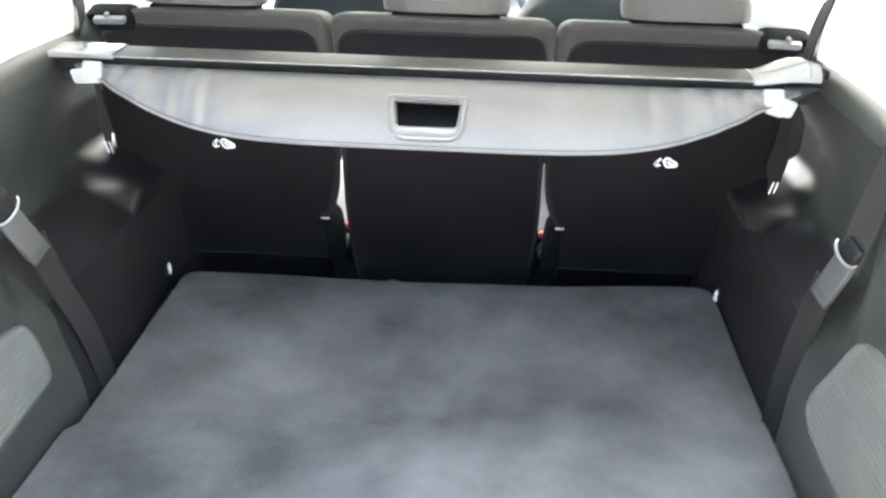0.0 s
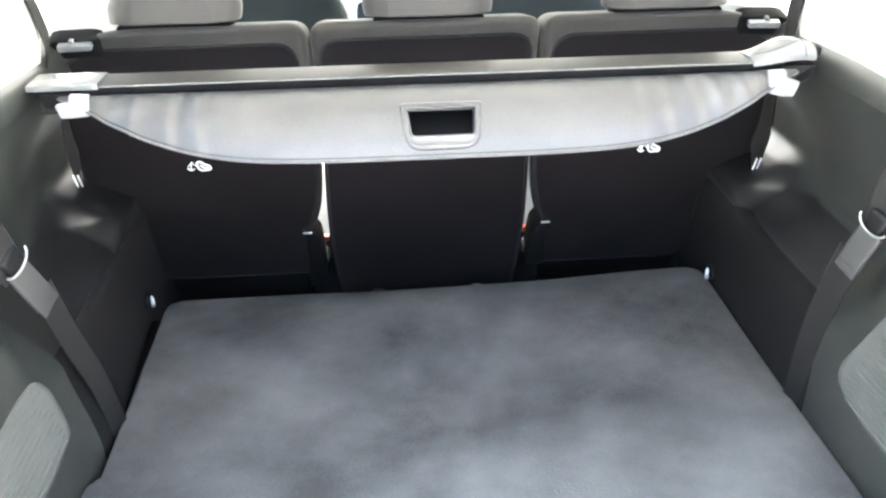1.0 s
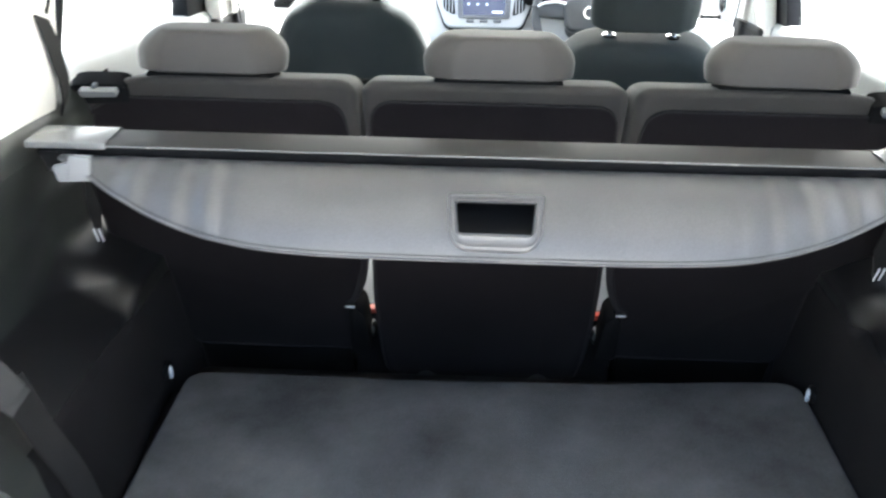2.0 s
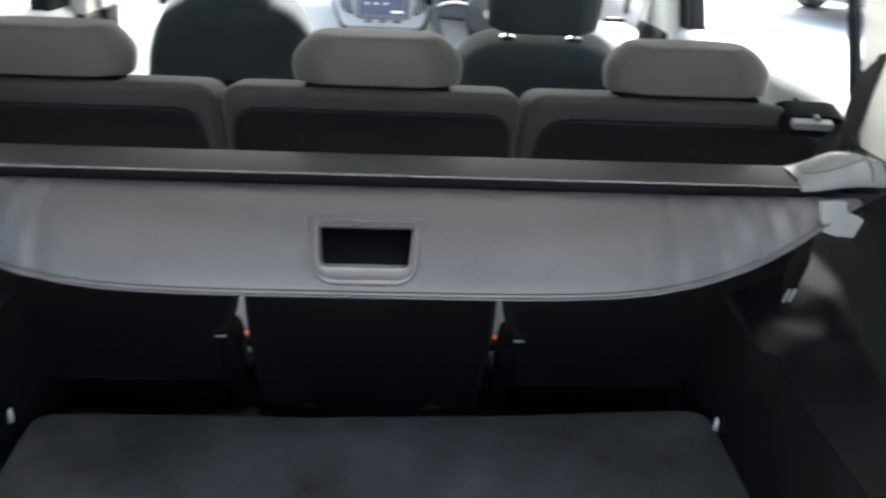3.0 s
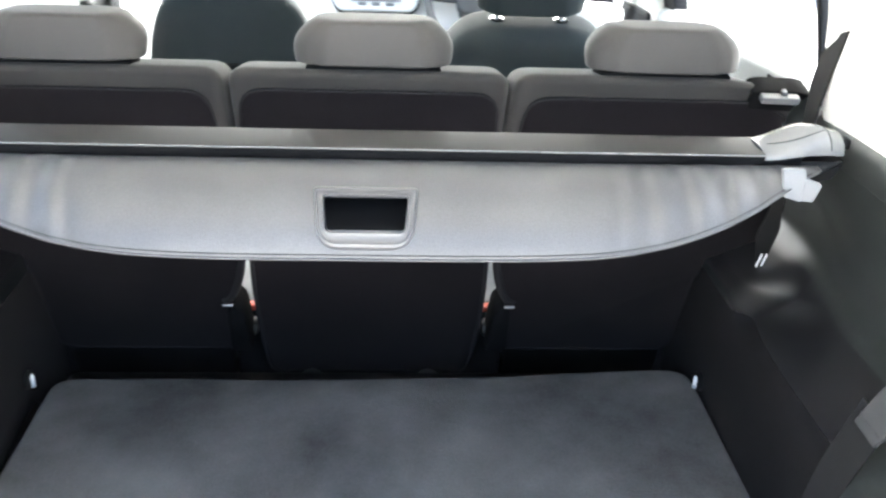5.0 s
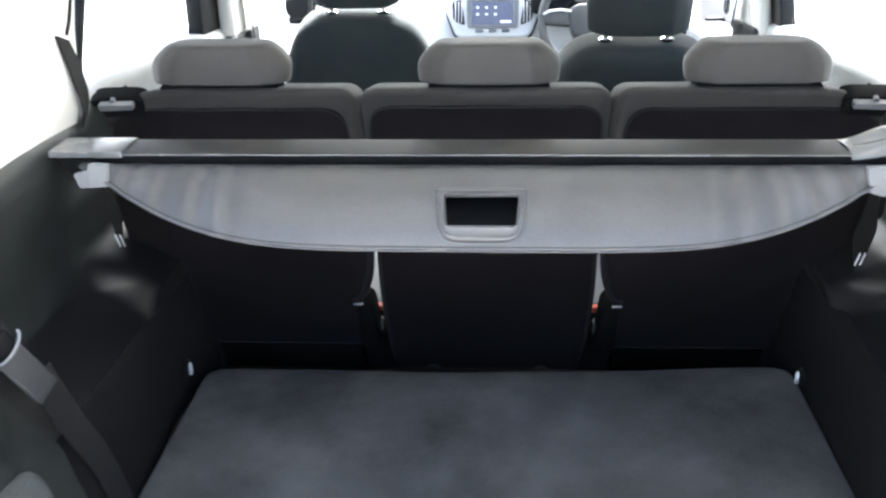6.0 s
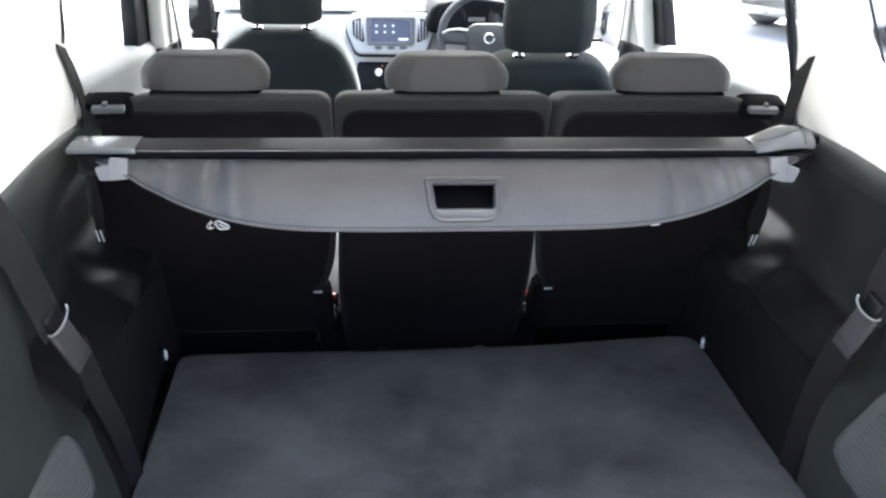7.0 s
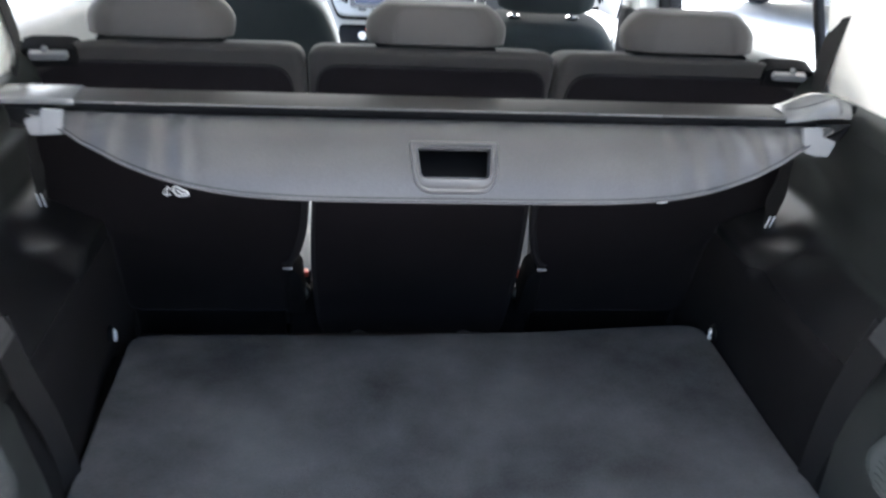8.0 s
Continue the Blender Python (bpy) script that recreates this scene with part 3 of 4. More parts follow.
def headrest(cx, parent, m, base, w_low, w_top, h, depth, mat, name="headrest"):
    """A soft block, widest low down and narrower at its top, with a seam near each end."""
    rings, n = [], 26
    for k in range(n + 1):
        v = k / n
        q0 = math.pi * (k / n)
        z = base + h * (0.5 - 0.5 * math.cos(q0) * (0.86 + 0.14 * abs(math.cos(q0))))
        vz = (z - base) / h
        up, down = max(0.0, (vz - 0.38) / 0.62), max(0.0, (0.38 - vz) / 0.38)
        ww = w_low / 2 * (1 - (1 - w_top / w_low) * up ** 1.9 - 0.03 * down ** 2.2)
        rim = min(1.0, math.sin(q0) / (0.55 if k > n / 2 else 0.36)) if 0 < k < n else 0.0
        rim = (1 - (1 - rim) ** 2) ** 0.5 if rim < 1 else 1.0
        ring = []
        for j in range(48):
            q = 2 * math.pi * j / 48
            c, d = math.cos(q), math.sin(q)
            px, py = math.copysign(abs(c) ** 0.44, c), math.copysign(abs(d) ** 0.66, d)
            x = (ww - 0.013 + 0.013 * rim) * px
            y = (depth / 2) * py * (0.34 + 0.66 * rim)
            if y < 0:
                y *= 1 - 0.35 * max(0.0, abs(x) / ww - 0.66) / 0.34
            y -= math.copysign(0.0024 * math.exp(-((abs(x) - ww * 0.74) / 0.0035) ** 2), y)
            ring.append(m @ Vector((cx + x, y + depth / 2 - 0.004 + 0.012 * vz, z)))
        rings.append(ring)
    return part(name, loft(rings), mat, parent, smooth=60)


def rear_seat(kind):
    """kind -1: the one by the left door, 0: middle, 1: by the right door."""
    cx = kind * 0.41
    name = "car_seat"
    lab = {0: "grey fabric middle rear seat with black carpeted back", -1: "grey fabric rear seat by the passenger door, back upright",
           1: "grey fabric rear seat by the driver side door, back upright"}[kind]
    seat = thing(name, (cx, 0.35, 0.36), lab, "car seat", "second row seats")
    s = kind or 1
    if kind == 0:
        back = [(-0.182, 0.03), (0.182, 0.03), (0.197, 0.24), (0.191, 0.46), (0.197, HT), (-0.197, HT), (-0.191, 0.46), (-0.197, 0.24)]
        radii = [0.04, 0.04, 0.1, 0.1, 0.03, 0.03, 0.1, 0.1]
        panel = [(-0.178, 0.033), (0.178, 0.033), (0.193, 0.24), (0.188, 0.46), (0.18, HT - 0.034), (-0.18, HT - 0.034), (-0.188, 0.46), (-0.193, 0.24)]
        prad = [0.035, 0.035, 0.1, 0.1, 0.035, 0.035, 0.1, 0.1]
    else:
        back = [(0.238, 0.1), (0.542, 0.1), (0.549, 0.308), (0.602, 0.318), (0.637, 0.338), (0.638, 0.42), (0.632, HT - 0.06), (0.56, HT - 0.01), (0.5, HT), (0.203, HT), (0.1965, 0.46), (0.201, 0.36), (0.229, 0.235)]
        radii = [0.01, 0.03, 0.03, 0.02, 0.02, 0.02, 0.03, 0.03, 0.03, 0.03, 0.1, 0.08, 0.02]
        panel = [(0.242, 0.105), (0.540, 0.105), (0.547, 0.312), (0.6, 0.322), (0.634, 0.342), (0.635, 0.42), (0.626, HT - 0.075), (0.56, HT - 0.038), (0.224, HT - 0.038), (0.199, 0.46), (0.204, 0.36), (0.232, 0.238)]
        prad = [0.01, 0.03, 0.03, 0.02, 0.02, 0.02, 0.03, 0.02, 0.035, 0.1, 0.08, 0.02]
        back, panel = [(s * x, h) for x, h in back], [(s * x, h) for x, h in panel]
    part("backrest", seat_block(back, radii, 0.002, 0.11, 0.016, SEAT_M), MAT_SHADED_BACK, seat)
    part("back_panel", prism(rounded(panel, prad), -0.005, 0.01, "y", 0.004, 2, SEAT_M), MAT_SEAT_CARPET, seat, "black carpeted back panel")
    rim = rounded(panel, prad)
    part("piping", tube([SEAT_M @ Vector((p[0], -0.0035, p[1])) for p in rim], 0.0022, 6, closed=True), MAT_PIPING, seat, "dark piping round the back panel")
    hx = (-0.418, 0.005, 0.416)[kind + 1]
    headrest(hx, seat, pose(0, -0.060, 1.158, -2), 0.0, 0.222, 0.158, 0.061, 0.085, MAT_FABRIC)
    for d in (-0.065, 0.065):
        part("headrest_post", tube([(hx + d, -0.012, 1.12), (hx + d, -0.014, 1.17)], 0.006), MAT_CHROME, seat)
        part("post_collar", lathe([(0.015, 0), (0.015, 0.006), (0.011, 0.010), (0.006, 0.010)], 16, pose(hx + d, -0.016, 1.143)), MAT_CLIP, seat, "light grey post collar")
    # black strip stands in for the shade below the head restraint
    part("headrest_gap_shade", box((hx, -0.022, 1.147), (0.188, 0.056, 0.018), 0.004), MAT_MATT, seat, "black strip painting the shade under the head restraint")
    gx = -0.055 if kind > 0 else 0.055
    part("headrest_guide", box((hx + gx, -0.05, 1.1455), (0.055, 0.012, 0.007), 0.003), MAT_TONGUE, seat, "grey guide plate under the head restraint")
    # cushion
    w = 0.37 if kind == 0 else 0.42
    part("cushion", box((cx, 0.47, 0.575), (w, 0.5, 0.14), 0.045, 4), MAT_LIT_CUSHION, seat)
    part("seat_base", box((cx, 0.45, 0.43), (w - 0.06, 0.36, 0.15), 0.02, 2), MAT_BLACK, seat)
    if kind:
        # black board painted in for the shaded gap below the back
        low = [(s * 0.25, -0.06), (s * 0.538, -0.06), (s * 0.54, 0.12), (s * 0.25, 0.12)]
        part("lower_gap_filler", prism(rounded(low, 0.01), 0.02, 0.05, "y", 0.004, 2, SEAT_M), MAT_BLACK, seat, "black board added where only shade fills the gap under the back")
        # rolled edge beside the gap, hinge cover below it
        edge = smooth_path([(s * x, -0.001, h) for x, h in ((0.247, 0.228), (0.231, 0.24), (0.214, 0.29), (0.2055, 0.36), (0.2015, 0.46), (0.2035, 0.52))], 5)
        part("edge_roll", tube([SEAT_M @ p for p in edge], 0.0075, 10), MAT_PIPING, seat, "rolled black edge")
        part("hinge_gap_part", box(SEAT_M @ Vector((s * 0.239, -0.012, 0.226)), (0.018, 0.006, 0.004), 0.0015, 2), MAT_STEEL, seat, "small metal bracket")
        sh = [(0.207, 0.1), (0.244, 0.1), (0.243, 0.205), (0.232, 0.222), (0.214, 0.2)]
        part("hinge_cover", prism(rounded([(s * x, h) for x, h in sh], 0.008), -0.01, 0.05, "y", 0.004, 2, SEAT_M), MAT_MATT, seat)
        # release lever in its housing on the outer shoulder
        hous = part("lever_housing", prism(rounded([(s * 0.538, HT - 0.0460), (s * 0.625, HT - 0.0510), (s * 0.622, HT - 0.0190), (s * 0.606, HT - 0.0150), (s * 0.552, HT - 0.0140), (s * 0.538, HT - 0.0180)], 0.005),
                                           -0.008, 0.03, "y", 0.003, 3, SEAT_M), MAT_MATT, seat)
        part("release_lever", prism(rounded([(s * 0.549, HT - 0.0270), (s * 0.604, HT - 0.0290), (s * 0.604, HT - 0.0175), (s * 0.549, HT - 0.0165)], 0.003), -0.02, -0.004, "y", 0.0012, 1, SEAT_M), MAT_CLIP, hous, "light grey release lever")
        part("lever_grip", prism(rounded([(s * 0.578, HT - 0.0170), (s * 0.588, HT - 0.0170), (s * 0.583, HT - 0.0100), (s * 0.577, HT - 0.0110)], 0.002), -0.0155, -0.006, "y", 0.001, 1, SEAT_M), MAT_CLIP, hous)
        part("belt_guide", prism(rounded([(s * 0.606, HT - 0.06), (s * 0.636, HT - 0.075), (s * 0.632, HT - 0.028), (s * 0.615, HT - 0.02)], 0.008), -0.004, 0.03, "y", 0.005, 2, SEAT_M), MAT_SEAT_CARPET, seat)
        # child seat anchorage sign: a small chair and an arrow
        ix, ih = s * 0.423, 0.402
        def mark(pts, r=0.0014, closed=False):
            return tube([SEAT_M @ Vector((ix + 1.15 * x, -0.0062, ih + 1.15 * h)) for x, h in pts], r, 6, closed)
        chair = rounded([(-0.003, 0.009), (0.004, 0.011), (0.010, 0.005), (0.018, 0.001), (0.019, -0.006), (0.004, -0.008), (-0.001, -0.003)], 0.003, 3)
        chair = [(p[0], p[1]) for p in chair]
        sign = join(mark(chair, 0.0018, True), mark([(0.003, 0.004), (0.008, -0.002), (0.016, -0.003)], 0.0016),
                    mark([(-0.0095, 0.010), (-0.012, 0.002), (-0.0125, -0.006)]), mark([(-0.018, -0.002), (-0.013, -0.007), (-0.007, -0.004)]),
                    mark([(-0.0095, 0.010), (-0.017, 0.001)], 0.0009), mark([(-0.0095, 0.010), (-0.004, 0.002)], 0.0009))
        part("sign_fill", prism([(ix + 1.1 * x, ih + 1.1 * h) for x, h in chair], -0.0062, -0.004, "y", 0, 1, SEAT_M), MAT_CLIP, seat)
        part("anchorage_sign", sign, MAT_WHITE, seat, "white child seat anchorage sign")
    else:
        for d in (-1, 1):
            edge = smooth_path([(d * x, -0.001, h) for x, h in ((0.165, 0.036), (0.181, 0.07), (0.1915, 0.24), (0.1865, 0.46), (0.1855, 0.52))], 6)
            part("edge_roll", tube([SEAT_M @ p for p in edge], 0.005, 10), MAT_PIPING, seat, "rolled black edge")
        part("foot_bracket", box((0, 0.15, 0.48), (0.3, 0.05, 0.12), 0.01), MAT_BLACK, seat)
        for d in (-0.105, 0.105):
            part("foot_pad", lathe([(0.024, 0.0), (0.022, 0.012), (0.012, 0.017), (0.001, 0.018)], 20, pose(d, 0.13, 0.529, 25, 0, 0)), MAT_TRIM, seat)
    return seat


for k in (-1, 0, 1):
    rear_seat(k)

# buckles standing in the gaps between the backs
for s in (-1, 1):
    b = thing("belt_buckle", (s * 0.222, 0.24, 0.5), "black seat belt buckle with a red release button", "buckle", "second row buckles")
    part("body", box((s * 0.2155, 0.212, 0.605), (0.03, 0.022, 0.09), 0.006, 2, pose(0, 0, 0, -8).to_3x3()), MAT_BLACK, b)
    part("button", box((s * 0.2145, 0.203, 0.647), (0.02, 0.018, 0.012), 0.003, 2), MAT_RED, b, "red release button")
    part("pivot", lathe([(0.017, -0.02), (0.018, 0.0), (0.014, 0.008), (0.002, 0.01)], 20, pose(s * 0.218, 0.166, 0.622, 80, 0, 0)), MAT_TRIM, b, "grey round pivot cap")
    # black block fills the low gap between the backs, in place of its shade
    part("hinge_gap_part", box((s * 0.208, 0.2, 0.5), (0.068, 0.05, 0.24), 0.006), MAT_MATT, b)
    part("stalk", box((s * 0.22, 0.235, 0.5), (0.02, 0.012, 0.14), 0.003), MAT_BLACK, b)

# ---------------------------------------------------------------- roller cover
cover = thing("roller_blind", (0, -0.26, 1.09), "grey vinyl luggage cover, rolled in, with a moulded pull handle", "luggage cover")
prof = rounded([(-0.288, 1.1205), (-0.222, 1.1225), (-0.214, 1.10), (-0.222, 1.075), (-0.255, 1.07), (-0.262, 1.106), (-0.274, 1.1165), (-0.288, 1.1175)], [0.001, 0.006, 0.008, 0.008, 0.006, 0.003, 0.002, 0.001], 3)
part("cassette", prism([(y, z) for y, z in prof], -0.487, 0.478, "x", 0.0), MAT_BAR, cover, "grey cassette bar")
# paler tube puts the highlight of the bar's front edge into colour
part("edge_highlight", tube([(-0.487 + 0.965 * k / 8, -0.2876, 1.1188) for k in range(9)], 0.0012, 8), MAT_SLEEVE, cover, "pale strip painting the highlight along the front of the bar")
part("sleeve_body", prism([(y, z) for y, z in prof], -0.582, -0.4875, "x", 0.0), MAT_BAR, cover)
top_plate = rounded([(-0.2895, 1.1235), (-0.2205, 1.125), (-0.2125, 1.112), (-0.2895, 1.1145)], [0.002, 0.006, 0.004, 0.002], 3)
part("end_sleeve", prism([(y, z) for y, z in top_plate], -0.589, -0.488, "x", 0.001), MAT_SLEEVE, cover, "light grey end sleeve")


def end_cap(u, v):
    """A raised teardrop cap at the end by the driver side."""
    x = 0.478 + 0.1 * u
    lift = 0.023 * ease(0.0, 0.62, u) * (1 - 0.3 * ease(0.72, 1, u))
    a = math.pi * v
    return (x, -0.25 - 0.04 * math.cos(a) * (1 - 0.25 * u * u), 1.114 + lift * (0.25 + 0.75 * math.sin(a) ** 0.8) + 0.010 * math.sin(a))


cap = part("end_cap", sheet(end_cap, 20, 16, -0.012), MAT_SLEEVE, cover, "grey moulded end cap with a seam")
part("seam", tube([Vector(end_cap(0.1 + 0.74 * k / 14, 0.42 - 0.14 * math.sin(math.pi * k / 14))) for k in range(15)], 0.0007, 6), MAT_BAR, cap)
part("seam", tube([Vector(end_cap(0.82, 0.06 + 0.6 * k / 12)) for k in range(13)], 0.0007, 6), MAT_BAR, cap)
part("lock_knob", box((0.588, -0.25, 1.126), (0.014, 0.024, 0.016), 0.005), MAT_BLACK, cover)


# solid matt black strip in place of the slot's shaded opening
part("slot", box((0.0, -0.278, 1.1105), (1.05, 0.016, 0.0125), 0.002), MAT_MATT, cover)


def flap_len(x):
    """Length of the blind's end panel at x: bow shaped."""
    t = abs(x) / 0.545
    return 0.169 * (1 - 0.74 * min(1, t) ** 4.4)


FLAP = smooth_path([(0, -0.27, 1.103), (0, -0.303, 1.1058), (0, -0.34, 1.099), (0, -0.370, 1.084), (0, -0.392, 1.060), (0, -0.402, 1.035), (0, -0.405, 1.005), (0, -0.405, 0.98)], 8)
FLAP_S = [0.0]
for a, b in zip(FLAP, FLAP[1:]):
    FLAP_S.append(FLAP_S[-1] + (b - a).length)


def flap_at(x, s):
    """Place on the panel at x, s metres along it from the slot."""
    i = min(range(len(FLAP_S) - 1), key=lambda k: 0 if FLAP_S[k] <= s <= FLAP_S[k + 1] else 1 + abs(FLAP_S[k] - s))
    f = (s - FLAP_S[i]) / (FLAP_S[i + 1] - FLAP_S[i])
    p = FLAP[i].lerp(FLAP[i + 1], f)
    d = (FLAP[i + 1] - FLAP[i]).normalized()
    nrm = Vector((0, d.z, -d.y))          # outwards
    if nrm.y > 0:
        nrm = -nrm
    # towards its ends the panel lies nearer to the bar and has upright creases
    e = ease(0.25, 0.55, abs(x))
    ax = abs(x)
    band = ease(0.25, 0.36, ax) * (1 - 0.6 * ease(0.48, 0.53, ax))
    turn = (ax - 0.334) / 0.0435 if x > 0 else (ax - 0.381) / 0.048
    turn += 0.89 + 0.07 * math.sin(1.7 * turn + 14 * s)
    u = turn % 1.0
    saw = 1 - 2 * ease(0, 0.64, u) if u < 0.64 else 2 * ease(0.64, 1, u) - 1      # broad outer flank, short return
    crease = band * saw * (1 + 0.3 * math.sin(2.9 * turn + 1))
    hem = flap_len(x)
    fade = ease(0.012, 0.05, s) * (1 - 0.5 * ease(hem - 0.03, hem, s))
    p = p + nrm * (0.0026 * crease * fade) + Vector((0, 0.024 * e * min(1, s / 0.08), 0.002 * e * min(1, s / 0.06)))
    return Vector((x, p.y, p.z))


HOLE = (0.001, 0.116, 0.047, 0.0215)         # centre x, centre s, half width, half height
def flap_mesh():
    """The end panel with the grip's opening left out."""
    xs = sorted(set([round(-0.545 + 1.09 * i / 400, 5) for i in range(401)] + [-0.056, 0.058, -0.05, 0.052]))
    nv = 26
    bm = bmesh.new()
    top, low = {}, {}
    for i, x in enumerate(xs):
        L = flap_len(x)
        for j in range(nv + 1):
            s = L * j / nv
            p = flap_at(x, s)
            top[i, j] = bm.verts.new(p)
            low[i, j] = bm.verts.new(p + Vector((0, 0.0025, -0.001)))
    n = len(xs)
    hole = set()
    for i in range(n - 1):
        for j in range(nv):
            xm, sm = (xs[i] + xs[i + 1]) / 2, (j + 0.5) / nv * flap_len((xs[i] + xs[i + 1]) / 2)
            if abs(xm - HOLE[0]) < HOLE[2] and abs(sm - HOLE[1]) < HOLE[3]:
                hole.add((i, j))
    def solid(i, j):
        return 0 <= i < n - 1 and 0 <= j < nv and (i, j) not in hole
    for i in range(n - 1):
        for j in range(nv):
            if not solid(i, j):
                continue
            bm.faces.new((top[i, j], top[i + 1, j], top[i + 1, j + 1], top[i, j + 1]))
            bm.faces.new((low[i, j], low[i, j + 1], low[i + 1, j + 1], low[i + 1, j]))
            for (di, dj), (a, b) in {(0, -1): ((i, j), (i + 1, j)), (0, 1): ((i + 1, j + 1), (i, j + 1)),
                                     (-1, 0): ((i, j + 1), (i, j)), (1, 0): ((i + 1, j), (i + 1, j + 1))}.items():
                if not solid(i + di, j + dj):
                    bm.faces.new((top[a], low[a], low[b], top[b]))
    return bm


part("end_panel", flap_mesh(), MAT_COVER, cover, "grey vinyl end panel with upright creases near its ends", smooth=50)
part("welt", tube([flap_at(x, flap_len(x)) + Vector((0, -0.001, 0)) for x in [-0.54 + 1.08 * i / 180 for i in range(181)]], 0.0015, 6), MAT_HANDLE, cover)


part("stitching", tube([flap_at(x, flap_len(x) - 0.005) + Vector((0, -0.0006, 0.0)) for x in [-0.53 + 1.06 * i / 180 for i in range(181)]], 0.0006, 5), MAT_BAR, cover)


def handle_ring():
    """The moulded rim of the pull handle, wider along its lower edge."""
    out = rounded([(-0.058, 0.082), (0.060, 0.082), (0.053, 0.158), (-0.051, 0.158)], [0.008, 0.008, 0.026, 0.026], 6)
    inn = rounded([(-0.046, 0.095), (0.048, 0.095), (0.044, 0.138), (-0.042, 0.138)], [0.004, 0.004, 0.007, 0.007], 6)
    def lift(p, h):
        q = flap_at(p[0], p[1])
        return q + Vector((0, -0.9 * h, 0.45 * h))
    rings = []
    for f, h in ((-0.04, -0.002), (0.0, 0.003), (0.12, 0.0065), (0.28, 0.007), (0.42, 0.0045), (0.72, 0.004), (0.9, 0.006), (1.0, 0.004), (1.0, -0.008), (1.0, -0.018)):
        rings.append([lift((a[0] * (1 - f) + b[0] * f, a[1] * (1 - f) + b[1] * f), h) for a, b in zip(out, inn)])
    return loft(rings, caps=False)


hand = part("pull_handle", handle_ring(), MAT_HANDLE, cover, "moulded grey pull handle with a dark opening")
# matt black backing puts the shade of the grip's opening into colour
def pocket(u, v):
    p = flap_at(-0.07 + 0.142 * u, 0.07 + 0.09 * v)
    return p + Vector((0, 0.05, -0.02))
part("recess", sheet(pocket, 8, 6, 0.004), MAT_MATT, hand, "black backing painting the shade in the opening")
for s in (-1, 1):
    if s < 0:
        plate = [(-0.516, 1.121), (-0.489, 1.120), (-0.493, 1.089), (-0.518, 1.087), (-0.518, 1.112)]
        tongue = [(-0.514, 1.112), (-0.539, 1.106), (-0.533, 1.086), (-0.514, 1.087)]
    else:
        plate = [(0.482, 1.118), (0.509, 1.119), (0.512, 1.108), (0.510, 1.078), (0.489, 1.084)]
        tongue = [(0.509, 1.108), (0.534, 1.099), (0.526, 1.077), (0.508, 1.079)]
    c = part("corner_clip", prism(rounded(plate, 0.002), -0.334, -0.3265, "y", 0.001, 1), MAT_CLIP, cover, "light grey corner clip")
    part("clip_tongue", prism(rounded(tongue, 0.004), -0.332, -0.325, "y", 0.001, 1), MAT_CLIP, c)
    part("bracket", prism(rounded([(s * 0.522, 1.111), (s * 0.58, 1.112), (s * 0.568, 1.088), (s * 0.545, 1.082), (s * 0.525, 1.08)], 0.004), -0.284, -0.236, "y", 0.003), MAT_BLACK, cover)

